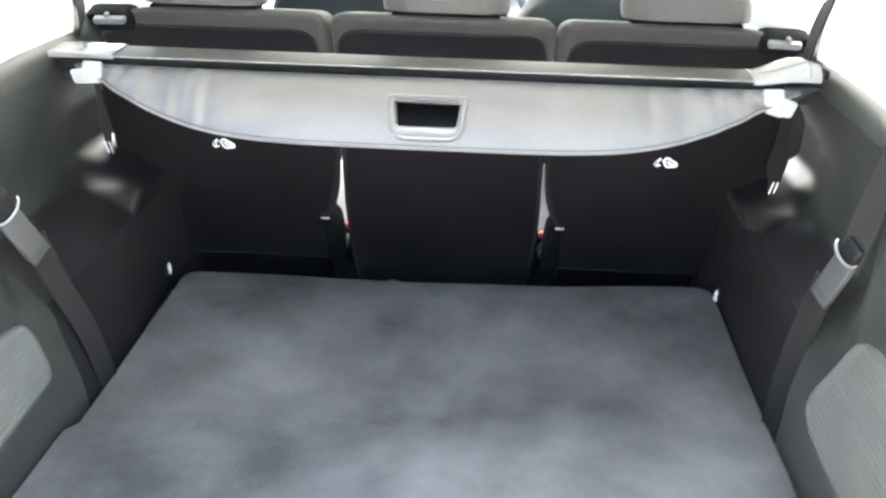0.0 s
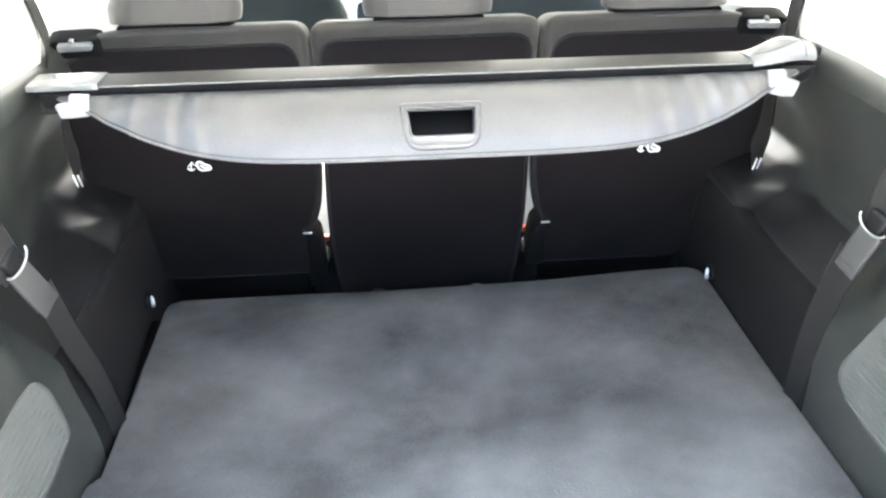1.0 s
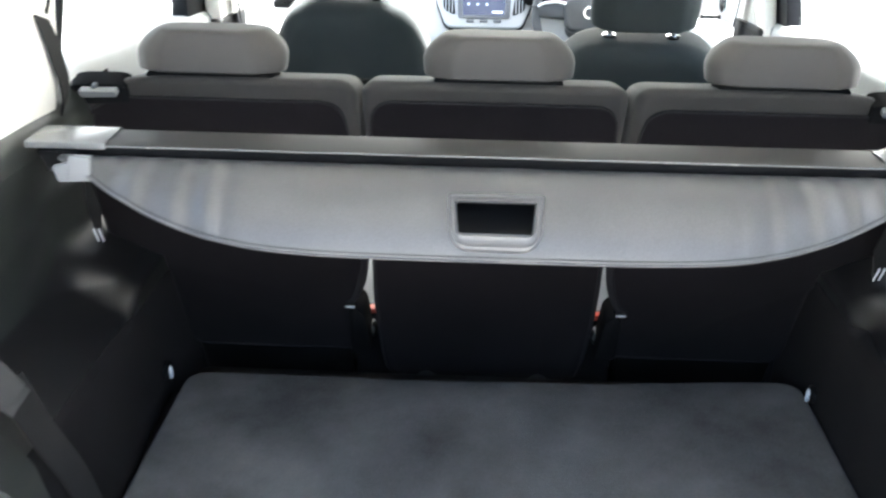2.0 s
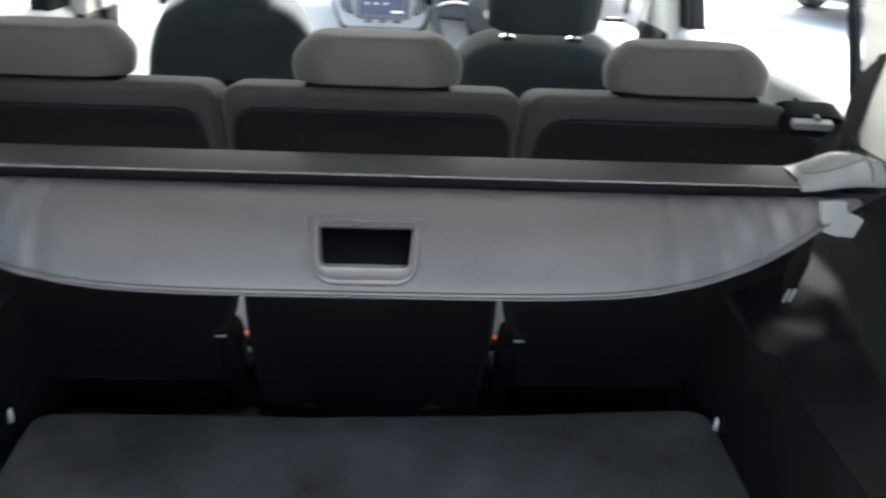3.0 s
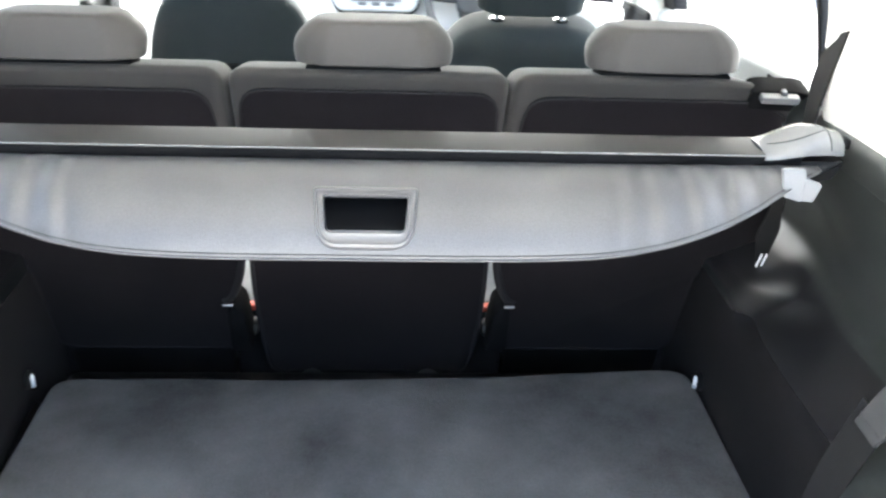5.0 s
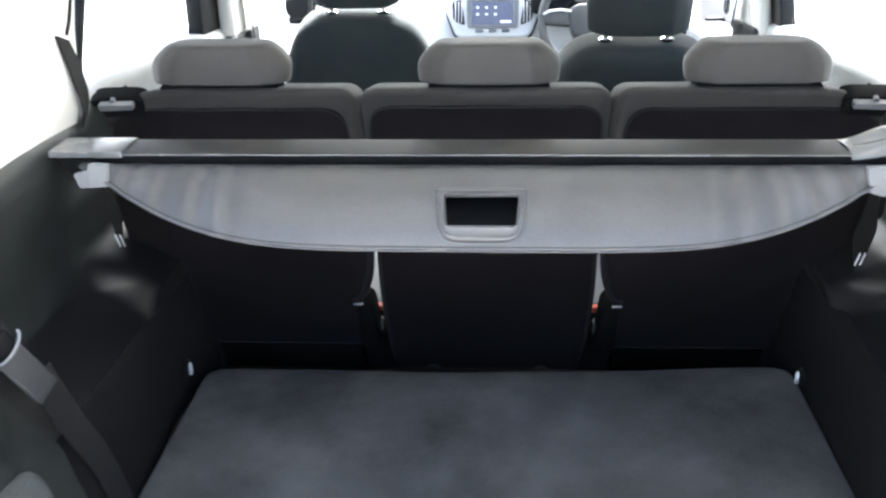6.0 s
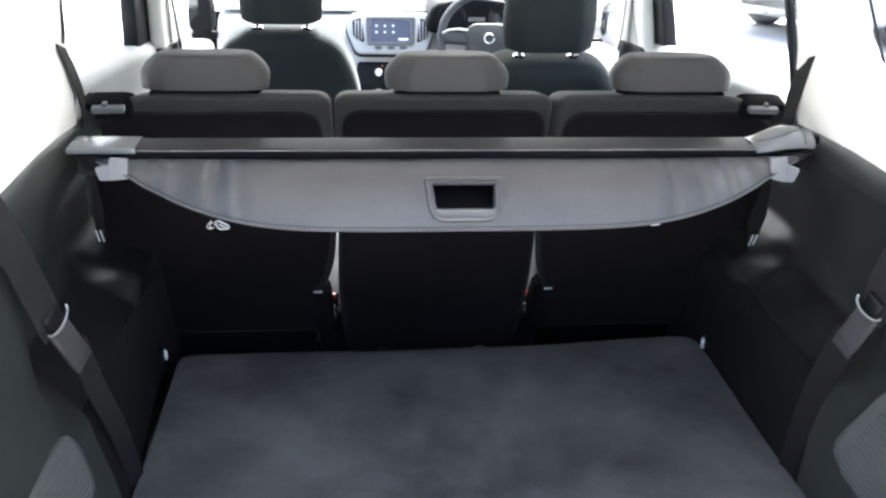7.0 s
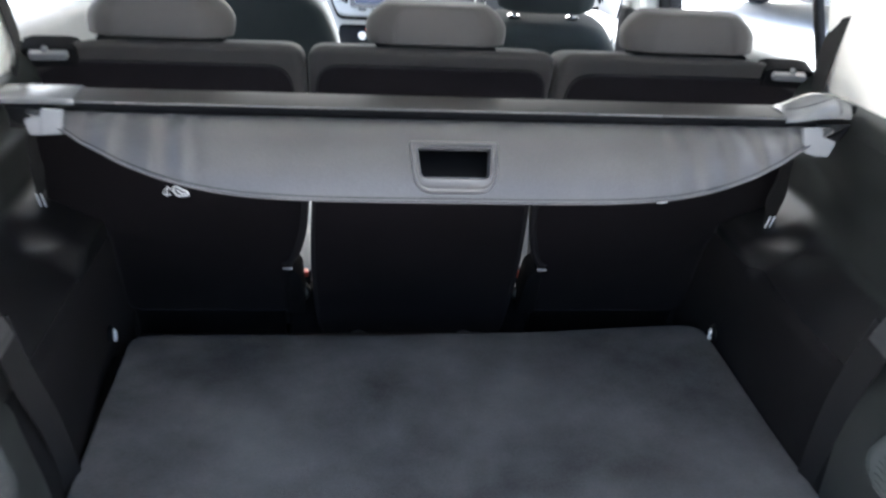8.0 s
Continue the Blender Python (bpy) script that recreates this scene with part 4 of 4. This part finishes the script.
# ---------------------------------------------------------------- belts
for s in (-1, 1):
    belt = thing("third_row_belt", (s * 0.53, -0.45, FLOOR), "dark grey seat belt with a chrome tongue against the side lining", "seat belt", "third row belts")
    top, foot = (Vector((-0.552, -0.553, 0.964)), Vector((-0.538, -0.514, 0.892))) if s < 0 else (Vector((0.568, -0.54, 0.952)), Vector((0.554, -0.518, 0.888)))
    wide = Vector((-0.32 * s, 0.95, 0.12))
    if s > 0:
        way = [(0.66, -0.70, 1.5), (0.622, -0.645, 1.3), (0.588, -0.592, 1.145), (0.579, -0.553, 1.035)]
        low_way = [(0.549, -0.478, 0.8), (0.545, -0.458, 0.71), (0.543, -0.446, 0.612)]
    else:
        way = [(-0.65, -0.74, 1.5), (-0.615, -0.70, 1.3), (-0.568, -0.65, 1.15), (-0.558, -0.595, 1.04)]
        low_way = [(-0.531, -0.477, 0.82), (-0.519, -0.435, 0.72), (-0.508, -0.41, 0.612)]
    up = smooth_path(way + [top + Vector((0, 0, -0.01))], 6)
    part("upper_webbing", strap(up, [wide] * len(up), 0.046), MAT_WEB, belt)
    lo = smooth_path([foot + Vector((0, 0, 0.02))] + low_way, 6)
    part("lower_webbing", strap(lo, [wide] * len(lo), 0.044 if s > 0 else 0.038), MAT_WEB, belt)
    d = (foot - top).normalized()
    side_dir = (wide - d * d.dot(wide)).normalized()
    m = Matrix((side_dir, d.cross(side_dir), -d)).transposed()
    mid, out = (top + foot) / 2, d.cross(side_dir)
    if out.x * s > 0:
        out = -out
    ln = (foot - top).length
    part("tongue_cover", box(mid + out * 0.003, (0.040, 0.009, ln), 0.004, 3, m), MAT_TONGUE, belt, "grey plastic tongue cover")
    part("cover_foot", box(foot + out * 0.004, (0.038, 0.007, 0.02), 0.003, 2, m), MAT_TONGUE, belt)
    part("belt_stop", box(top + out * 0.004 - d * 0.012, (0.034, 0.012, 0.032), 0.006, 3, m), MAT_BLACK, belt, "black belt loop")
    arc = [top + out * (0.011 + 0.003 * math.cos(q)) + side_dir * (0.0245 * math.sin(q)) + d * (0.012 * math.cos(q) - 0.012) for q in (math.pi * (k / 14 - 0.5) for k in range(15))]
    part("tongue", tube(arc, 0.0018, 8), MAT_STEEL, belt, "steel belt tongue")

    # belt of the second row, out of a slot in the rear pillar
    b2 = thing("rear_pillar_belt", (s * 0.62, -0.1, 1.13), "dark seat belt running down the cream rear pillar", "seat belt", "second row belts")
    dz = 0.0 if s > 0 else 0.012
    pts = smooth_path([(s * 0.6375, -0.085, 1.226 + dz), (s * 0.6165, -0.104, 1.18 + dz), (s * 0.604, -0.12, 1.14), (s * (0.594 if s > 0 else 0.618), -0.134, 1.085)], 6)
    n = len(pts) - 1
    wide = [(0.034 if s > 0 else 0.027) + 0.012 * (1 - k / n) for k in range(n + 1)]
    tilt = [(0.12 * s, 0.89, 0.06 + 0.4 * min(1, 2 * k / n)) for k in range(n + 1)]
    part("webbing", strap(pts, tilt, wide), MAT_WEB, b2)
    run = smooth_path([(s * 0.641, -0.066, 1.228 + dz), (s * 0.648, -0.03, 1.25 + dz), (s * 0.668, 0.05, 1.31 + dz), (s * 0.69, 0.19, 1.42 + dz)], 5)
    part("upper_run", strap(run, [(s, 0, 0.1)] * len(run), 0.009), MAT_WEB, b2, "belt seen on its edge")
    # strap and tongue parked between seat and lining
    b3 = thing("seat_side_belt", (s * 0.61, -0.06, 0.87), "dark folded belt strap with a bright tongue beside the seat", "seat belt", "seat side straps")
    tx, ty, tz = (0.609, -0.04, 0.861) if s > 0 else (0.632, -0.01, 0.873)
    pts = smooth_path([(s * (tx - 0.014), ty - 0.055, tz + 0.16), (s * (tx - 0.01), ty - 0.035, tz + 0.1), (s * (tx - 0.005), ty - 0.014, tz + 0.05), (s * (tx + 0.002), ty + 0.006, tz)], 6)
    wd = [(0.02 if s > 0 else 0.01) + (0.018 if s > 0 else 0.01) * math.exp(-((k / (len(pts) - 1) - 0.62) / 0.22) ** 2) for k in range(len(pts))]
    part("webbing", strap(pts, [(1, 0.3, 0)] * len(pts), wd), MAT_WEB, b3)
    for dx in (-0.004, 0.004):
        part("tongue", box((s * tx + dx, ty - 0.001, tz + 0.003), (0.003, 0.004, 0.026), 0.0012, 2, pose(0, 0, 0, 15, s * 8, 0).to_3x3()), MAT_GLINT_ZINC, b3, "bright metal tongue")

    # lashing eye by the corner of the floor
    eye = thing("lashing_eye", (s * 0.53, -0.04, 0.64), "chrome lashing eye on the side lining", "lashing eye", "lashing eyes")
    ex = 0.546 if s > 0 else 0.537
    part("base", lathe([(0.016, 0.0), (0.016, 0.004), (0.011, 0.007), (0.001, 0.007)], 18, pose(s * ex, -0.04, 0.642, 0, -s * 90, 0)), MAT_BLACK, eye)
    part("loop", tube([(s * (ex - 0.008 + 0.003 * math.cos(q)), -0.04 + 0.006 * math.cos(q), 0.64 + 0.0085 * math.sin(q)) for q in (2 * math.pi * k / 16 for k in range(16))], 0.0038, 8, closed=True), MAT_GLINT_ZINC, eye)

# ---------------------------------------------------------------- lids in the side linings
def lid(s, ribs):
    lab = "grey ribbed storage lid in the side lining" if ribs else "plain grey storage lid in the side lining"
    t = thing("storage_lid", (s * 0.54, -0.75, 0.66), lab, "storage lid")
    if s > 0:
        o = rounded([(-0.533, 0.722), (-0.612, 0.872), (-0.665, 0.888), (-0.95, 0.885), (-0.95, 0.70), (-0.62, 0.703)], [0.045, 0.05, 0.05, 0.03, 0.03, 0.06], 6)
    else:
        o = rounded([(-0.535, 0.70), (-0.54, 0.792), (-0.595, 0.808), (-0.95, 0.80), (-0.95, 0.69)], [0.03, 0.035, 0.03, 0.02, 0.02], 6)
    def onto(y, z, h):
        return Vector((s * (side_x(y, z, s) - h), y, z))
    cy, cz = sum(p[0] for p in o) / len(o), sum(p[1] for p in o) / len(o)
    rings = []
    for f, h in ((1.0, 0.0), (1.0, 0.007), (0.975, 0.010), *((0.9 - 0.08 * k, 0.010) for k in range(11)), (0.02, 0.010)):
        rings.append([onto(cy + (p[0] - cy) * f, cz + (p[1] - cz) * f, h) for p in o])
    part("lid", loft(rings), MAT_LID, t)
    if ribs:
        z0, z1 = (0.712, 0.878) if s > 0 else (0.706, 0.797)
        n = int((z1 - z0) / 0.0085)
        for k in range(n + 1):
            z = z0 + (z1 - z0) * k / n
            y0 = -0.575 - 0.52 * max(0, z - 0.745) - 0.4 * max(0, 0.735 - z) if s > 0 else -0.565
            part("rib", tube([onto(y0 - (0.93 + y0) * q / 12, z, 0.0103) for q in range(13)], 0.0015, 6), MAT_LID, t)
    return t


lid(-1, True)
lid(1, True)


# ---------------------------------------------------------------- front seats
def front_seat(cx, y, z0, lab):
    seat = thing("car_seat", (cx, y, 0.36), lab, "car seat", "front seats")
    m = pose(cx, y + 0.13, 0.5, 17, 0, 0)
    top = (z0 - 0.5) / math.cos(radians(17))
    outline = rounded([(-0.2, 0.0), (0.2, 0.0), (0.235, 0.25), (0.215, 0.45), (0.15, top), (-0.15, top), (-0.215, 0.45), (-0.235, 0.25)],
                      [0.05, 0.05, 0.1, 0.12, 0.12, 0.12, 0.12, 0.1], 6)
    part("backrest", prism(outline, -0.02, 0.12, "y", 0.045, 5, m), MAT_FRONT_FABRIC, seat)
    inner = rounded([(-0.17, 0.04), (0.17, 0.04), (0.195, 0.25), (0.18, 0.4), (-0.18, 0.4), (-0.195, 0.25)], 0.05, 5)
    part("back_board", prism(inner, -0.026, 0.0, "y", 0.008, 3, m), MAT_BLACK, seat, "black back board")
    headrest(0, seat, m, top + 0.03, 0.235, 0.2, 0.19, 0.1, MAT_FRONT_FABRIC)
    for d in (-0.07, 0.07):
        part("headrest_post", tube([m @ Vector((d, 0.045, top - 0.02)), m @ Vector((d, 0.045, top + 0.06))], 0.0065), MAT_CHROME, seat)
        part("post_collar", lathe([(0.016, 0), (0.016, 0.006), (0.01, 0.009), (0.006, 0.009)], 16, m @ pose(d, 0.045, top - 0.004)), MAT_CHROME, seat)
    part("cushion", box((cx, y + 0.42, 0.58), (0.5, 0.5, 0.16), 0.05, 4), MAT_FRONT_FABRIC, seat)
    part("seat_base", box((cx, y + 0.4, 0.43), (0.42, 0.4, 0.16), 0.02), MAT_BLACK, seat)
    return seat


front_seat(0.332, 0.72, 1.062, "dark fabric driver seat with its head restraint raised")
front_seat(-0.363, 1.09, 1.070, "dark fabric front passenger seat")
for s in (-1, 1):
    fb = thing("front_belt", (s * 0.66, 1.2, 0.9), "black front seat belt hanging by the centre pillar", "seat belt", "front belts")
    way = [(0.672, 1.2, 1.45), (0.664, 1.19, 1.17), (0.658, 1.195, 1.05), (0.652, 1.225, 0.93), (0.64, 1.2, 0.6)] if s > 0 else [(0.675, 1.02, 1.45), (0.668, 1.1, 1.15), (0.655, 1.14, 0.9), (0.64, 1.1, 0.6)]
    pts = smooth_path([(s * x, y, z) for x, y, z in way], 5)
    part("webbing", strap(pts, [(0.3 * s, 1, 0)] * len(pts), 0.046), MAT_BLACK, fb)

# ---------------------------------------------------------------- dashboard
dash = thing("dashboard", (0, 2.2, 0.6), "grey dashboard with silver centre console and lit screen", "dashboard")
prof = rounded([(2.06, 0.62), (2.04, 0.80), (2.10, 0.93), (2.16, 0.985), (2.3, 0.995), (2.62, 0.97), (2.62, 0.6)], 0.03)
part("body", prism(prof, -0.7, 0.7, "x", 0.02, 2), MAT_DASH_TOP, dash)
DM = pose(0, 2.075, 0.92, -22, 0, 0)      # face of the centre unit: x, out, up
part("dash_top", sheet(lambda u, v: (0.68 * (2 * u - 1), 2.17 + 0.43 * v, 1.0 - 0.02 * v), 6, 6, 0.008), MAT_DASH_TOP, dash, "pale grey dash top")
bez_o = rounded([(-0.14, -0.085), (0.14, -0.085), (0.185, 0.03), (0.155, 0.085), (-0.155, 0.085), (-0.185, 0.03)], 0.03, 5)
part("centre_fascia", prism(bez_o, -0.035, 0.05, "y", 0.01, 3, DM), MAT_SILVER, dash, "silver centre fascia")
part("fascia_surround", prism(rounded([(-0.144, -0.088), (0.144, -0.088), (0.189, 0.03), (0.158, 0.089), (-0.158, 0.089), (-0.189, 0.03)], 0.03, 5), -0.024, 0.05, "y", 0.006, 2, DM), MAT_BLACK, dash)
part("screen_frame", frame_prism(rounded([(-0.096, -0.05), (0.096, -0.05), (0.1, 0.062), (-0.1, 0.062)], 0.01), rounded([(-0.08, -0.039), (0.08, -0.039), (0.08, 0.051), (-0.08, 0.051)], 0.006), -0.045, -0.034, "y", DM), MAT_CLIP, dash)
sc = part("screen", prism(rounded([(-0.079, -0.038), (0.079, -0.038), (0.079, 0.05), (-0.079, 0.05)], 0.006), -0.0395, -0.03, "y", 0.0, 1, DM), MAT_SCREEN, dash, "lit blue touch screen")
for i in range(3):
    for j in range(2):
        part("icon", prism(rounded([(-0.062 + 0.034 * i, 0.024 - 0.026 * j), (-0.053 + 0.034 * i, 0.024 - 0.026 * j), (-0.053 + 0.034 * i, 0.032 - 0.026 * j), (-0.062 + 0.034 * i, 0.032 - 0.026 * j)], 0.003), -0.0405, -0.039, "y", 0, 1, DM), MAT_ICON, sc)
part("readout", prism([(0.03, -0.03), (0.07, -0.03), (0.07, -0.022), (0.03, -0.022)], -0.0405, -0.039, "y", 0, 1, DM), MAT_ICON, sc)
for s in (-1, 1):
    v = part("air_vent", prism(rounded([(s * 0.105, -0.04), (s * 0.15, -0.02), (s * 0.155, 0.05), (s * 0.118, 0.062)], 0.012), -0.0385, -0.03, "y", 0.002, 1, DM), MAT_BLACK, dash)
    for k in range(3):
        part("slat", box(DM @ Vector((s * (0.118 + 0.012 * k), -0.04, 0.01)), (0.004, 0.006, 0.08), 0.001, 1, DM.to_3x3()), MAT_SILVER, v)
for x in (-0.05, 0.0, 0.05):
    part("button", box(DM @ Vector((x, -0.039, -0.06)), (0.03, 0.01, 0.012), 0.003, 2, DM.to_3x3()), MAT_CLIP, dash)
part("lower_console", prism(rounded([(1.98, 0.36), (1.99, 0.72), (2.045, 0.82), (2.1, 0.82), (2.1, 0.36)], 0.02), -0.14, 0.14, "x", 0.015, 2), MAT_BLACK, dash, "black lower console")
for x, z in ((-0.05, 0.775), (0.05, 0.775)):
    part("knob", lathe([(0.018, 0.0), (0.017, 0.016), (0.010, 0.018), (0.002, 0.016)], 24, pose(x, 2.02, z, 70, 0, 0)), MAT_CHROME, dash, "chrome ringed heater knob")
for k in range(3):
    part("warning_light", box((-0.035 + 0.03 * k, 2.0, 0.808), (0.008, 0.006, 0.005), 0.001, 1), MAT_RED, dash)
part("power_socket", lathe([(0.017, 0.0), (0.017, 0.012), (0.012, 0.012), (0.011, 0.002)], 20, pose(-0.05, 1.995, 0.7, 85, 0, 0)), MAT_CHROME, dash)
part("binnacle", prism(rounded([(0.13, 0.94), (0.55, 0.94), (0.52, 1.06), (0.34, 1.09), (0.16, 1.06)], 0.05), 1.98, 2.3, "y", 0.02, 3), MAT_BLACK, dash, "black instrument hood")
for x in (0.24, 0.44):
    part("dial", lathe([(0.055, 0.0), (0.055, 0.006), (0.05, 0.006), (0.049, 0.002)], 28, pose(x, 1.978, 1.01, 80, 0, 0)), MAT_DARK_GLASS, dash)
part("trip_display", box((0.34, 1.977, 1.0), (0.07, 0.004, 0.018), 0.002), MAT_DIAL, dash)
dash.location += Vector((-0.012, 0.15, -0.043))
con = thing("centre_console", (0, 1.5, 0.36), "black centre console with gear lever between the front seats", "console")
part("tunnel", box((0, 1.45, 0.47), (0.22, 1.0, 0.24), 0.04, 3), MAT_BLACK, con)
part("gear_lever", lathe([(0.012, 0), (0.012, 0.12), (0.026, 0.14), (0.028, 0.18), (0.015, 0.2), (0.001, 0.202)], 18, pose(0, 1.72, 0.58, -8, 0, 0)), MAT_CHROME, con)

wheel_t = thing("steering_wheel", (0.338, 1.84, 0.925), "black steering wheel with grey spokes and a round emblem", "steering wheel")
WM = pose(0.338, 1.84, 0.925, 66, 0, 0)
part("rim", tube([WM @ Vector((0.178 * math.cos(q), 0.174 * math.sin(q), 0)) for q in (2 * math.pi * k / 48 for k in range(48))], 0.015, 12, closed=True), MAT_DASH, wheel_t)
part("hub", prism(rounded([(-0.075, -0.06), (0.075, -0.06), (0.09, 0.03), (0.06, 0.06), (-0.06, 0.06), (-0.09, 0.03)], 0.03), -0.03, 0.02, "z", 0.012, 3, WM), MAT_HUB, wheel_t)
for s in (-1, 1):
    part("spoke", prism(rounded([(s * 0.07, -0.02), (s * 0.185, -0.01), (s * 0.185, 0.03), (s * 0.07, 0.035)], 0.008), -0.012, 0.012, "z", 0.004, 2, WM), MAT_HUB, wheel_t)
    part("spoke_trim", tube([WM @ Vector((s * x, y, 0.014)) for x, y in ((0.075, 0.03), (0.11, 0.036), (0.15, 0.032), (0.172, 0.02))], 0.005, 8), MAT_SILVER, wheel_t, "silver spoke trim")
part("lower_spoke", prism(rounded([(-0.03, -0.05), (0.03, -0.05), (0.02, -0.18), (-0.02, -0.18)], 0.008), -0.012, 0.01, "z", 0.004, 2, WM), MAT_SILVER, wheel_t)
part("emblem", lathe([(0.021, 0.018), (0.021, 0.024), (0.015, 0.025), (0.014, 0.019)], 24, WM), MAT_CHROME, wheel_t)
part("column", tube([(0.338, 1.88, 0.91), (0.338, 2.3, 0.78)], 0.045, 16), MAT_BLACK, wheel_t)


# ---------------------------------------------------------------- parked cars outside
def parked_car(at, yaw, paint, lab):
    c = thing("parked_car", at, lab, "car")
    m = pose(*at, 0, 0, yaw)
    side_prof = rounded([(-2.08, 0.2), (-2.15, 0.36), (-2.15, 0.75), (-1.5, 0.92), (2.0, 1.0), (2.15, 0.8), (2.1, 0.25)], 0.12, 4)
    part("body", prism(side_prof, -0.86, 0.86, "x", 0.09, 3, m), paint, c)
    cab = rounded([(-1.3, 0.9), (-0.55, 1.43), (1.3, 1.46), (1.95, 0.98)], 0.1, 4)
    part("glasshouse", prism(cab, -0.72, 0.72, "x", 0.1, 3, m), MAT_DARK_GLASS, c)
    part("roof", prism(rounded([(-0.55, 1.42), (1.3, 1.45), (1.3, 1.49), (-0.5, 1.47)], 0.02), -0.66, 0.66, "x", 0.02, 2, m), paint, c)
    r3 = m.to_3x3()
    part("lower_grille", box(m @ Vector((0, -2.14, 0.38)), (1.05, 0.05, 0.17), 0.024, 2, r3), MAT_BLACK, c)
    part("grille", box(m @ Vector((0, -2.13, 0.72)), (0.7, 0.05, 0.12), 0.024, 2, r3), MAT_BLACK, c)
    for s in (-1, 1):
        part("fog_lamp", lathe([(0.04, 0.0), (0.04, 0.03), (0.028, 0.034), (0.002, 0.03)], 20, m @ pose(s * 0.66, -2.12, 0.38, 90, 0, 0)), MAT_DARK_REFLECTION, c)
        part("headlight", box(m @ Vector((s * 0.62, -2.05, 0.76)), (0.32, 0.12, 0.13), 0.04, 3, r3), MAT_CHROME, c)
        for y in (-1.3, 1.3):
            w = part("wheel", lathe([(0.2, -0.1), (0.3, -0.1), (0.32, -0.06), (0.32, 0.06), (0.3, 0.1), (0.2, 0.1)], 28, m @ pose(s * 0.8, y, 0.32, 0, 90, 0)), MAT_RUBBER, c)
            part("rim", lathe([(0.02, -0.07), (0.2, -0.1), (0.2, 0.1), (0.02, 0.07)], 20, m @ pose(s * 0.8, y, 0.32, 0, 90, 0)), MAT_SILVER, w)
    return c


parked_car((5.8, 8.44, 0), -58, MAT_PAINT_GREY, "grey car parked on the concrete beyond the side window")
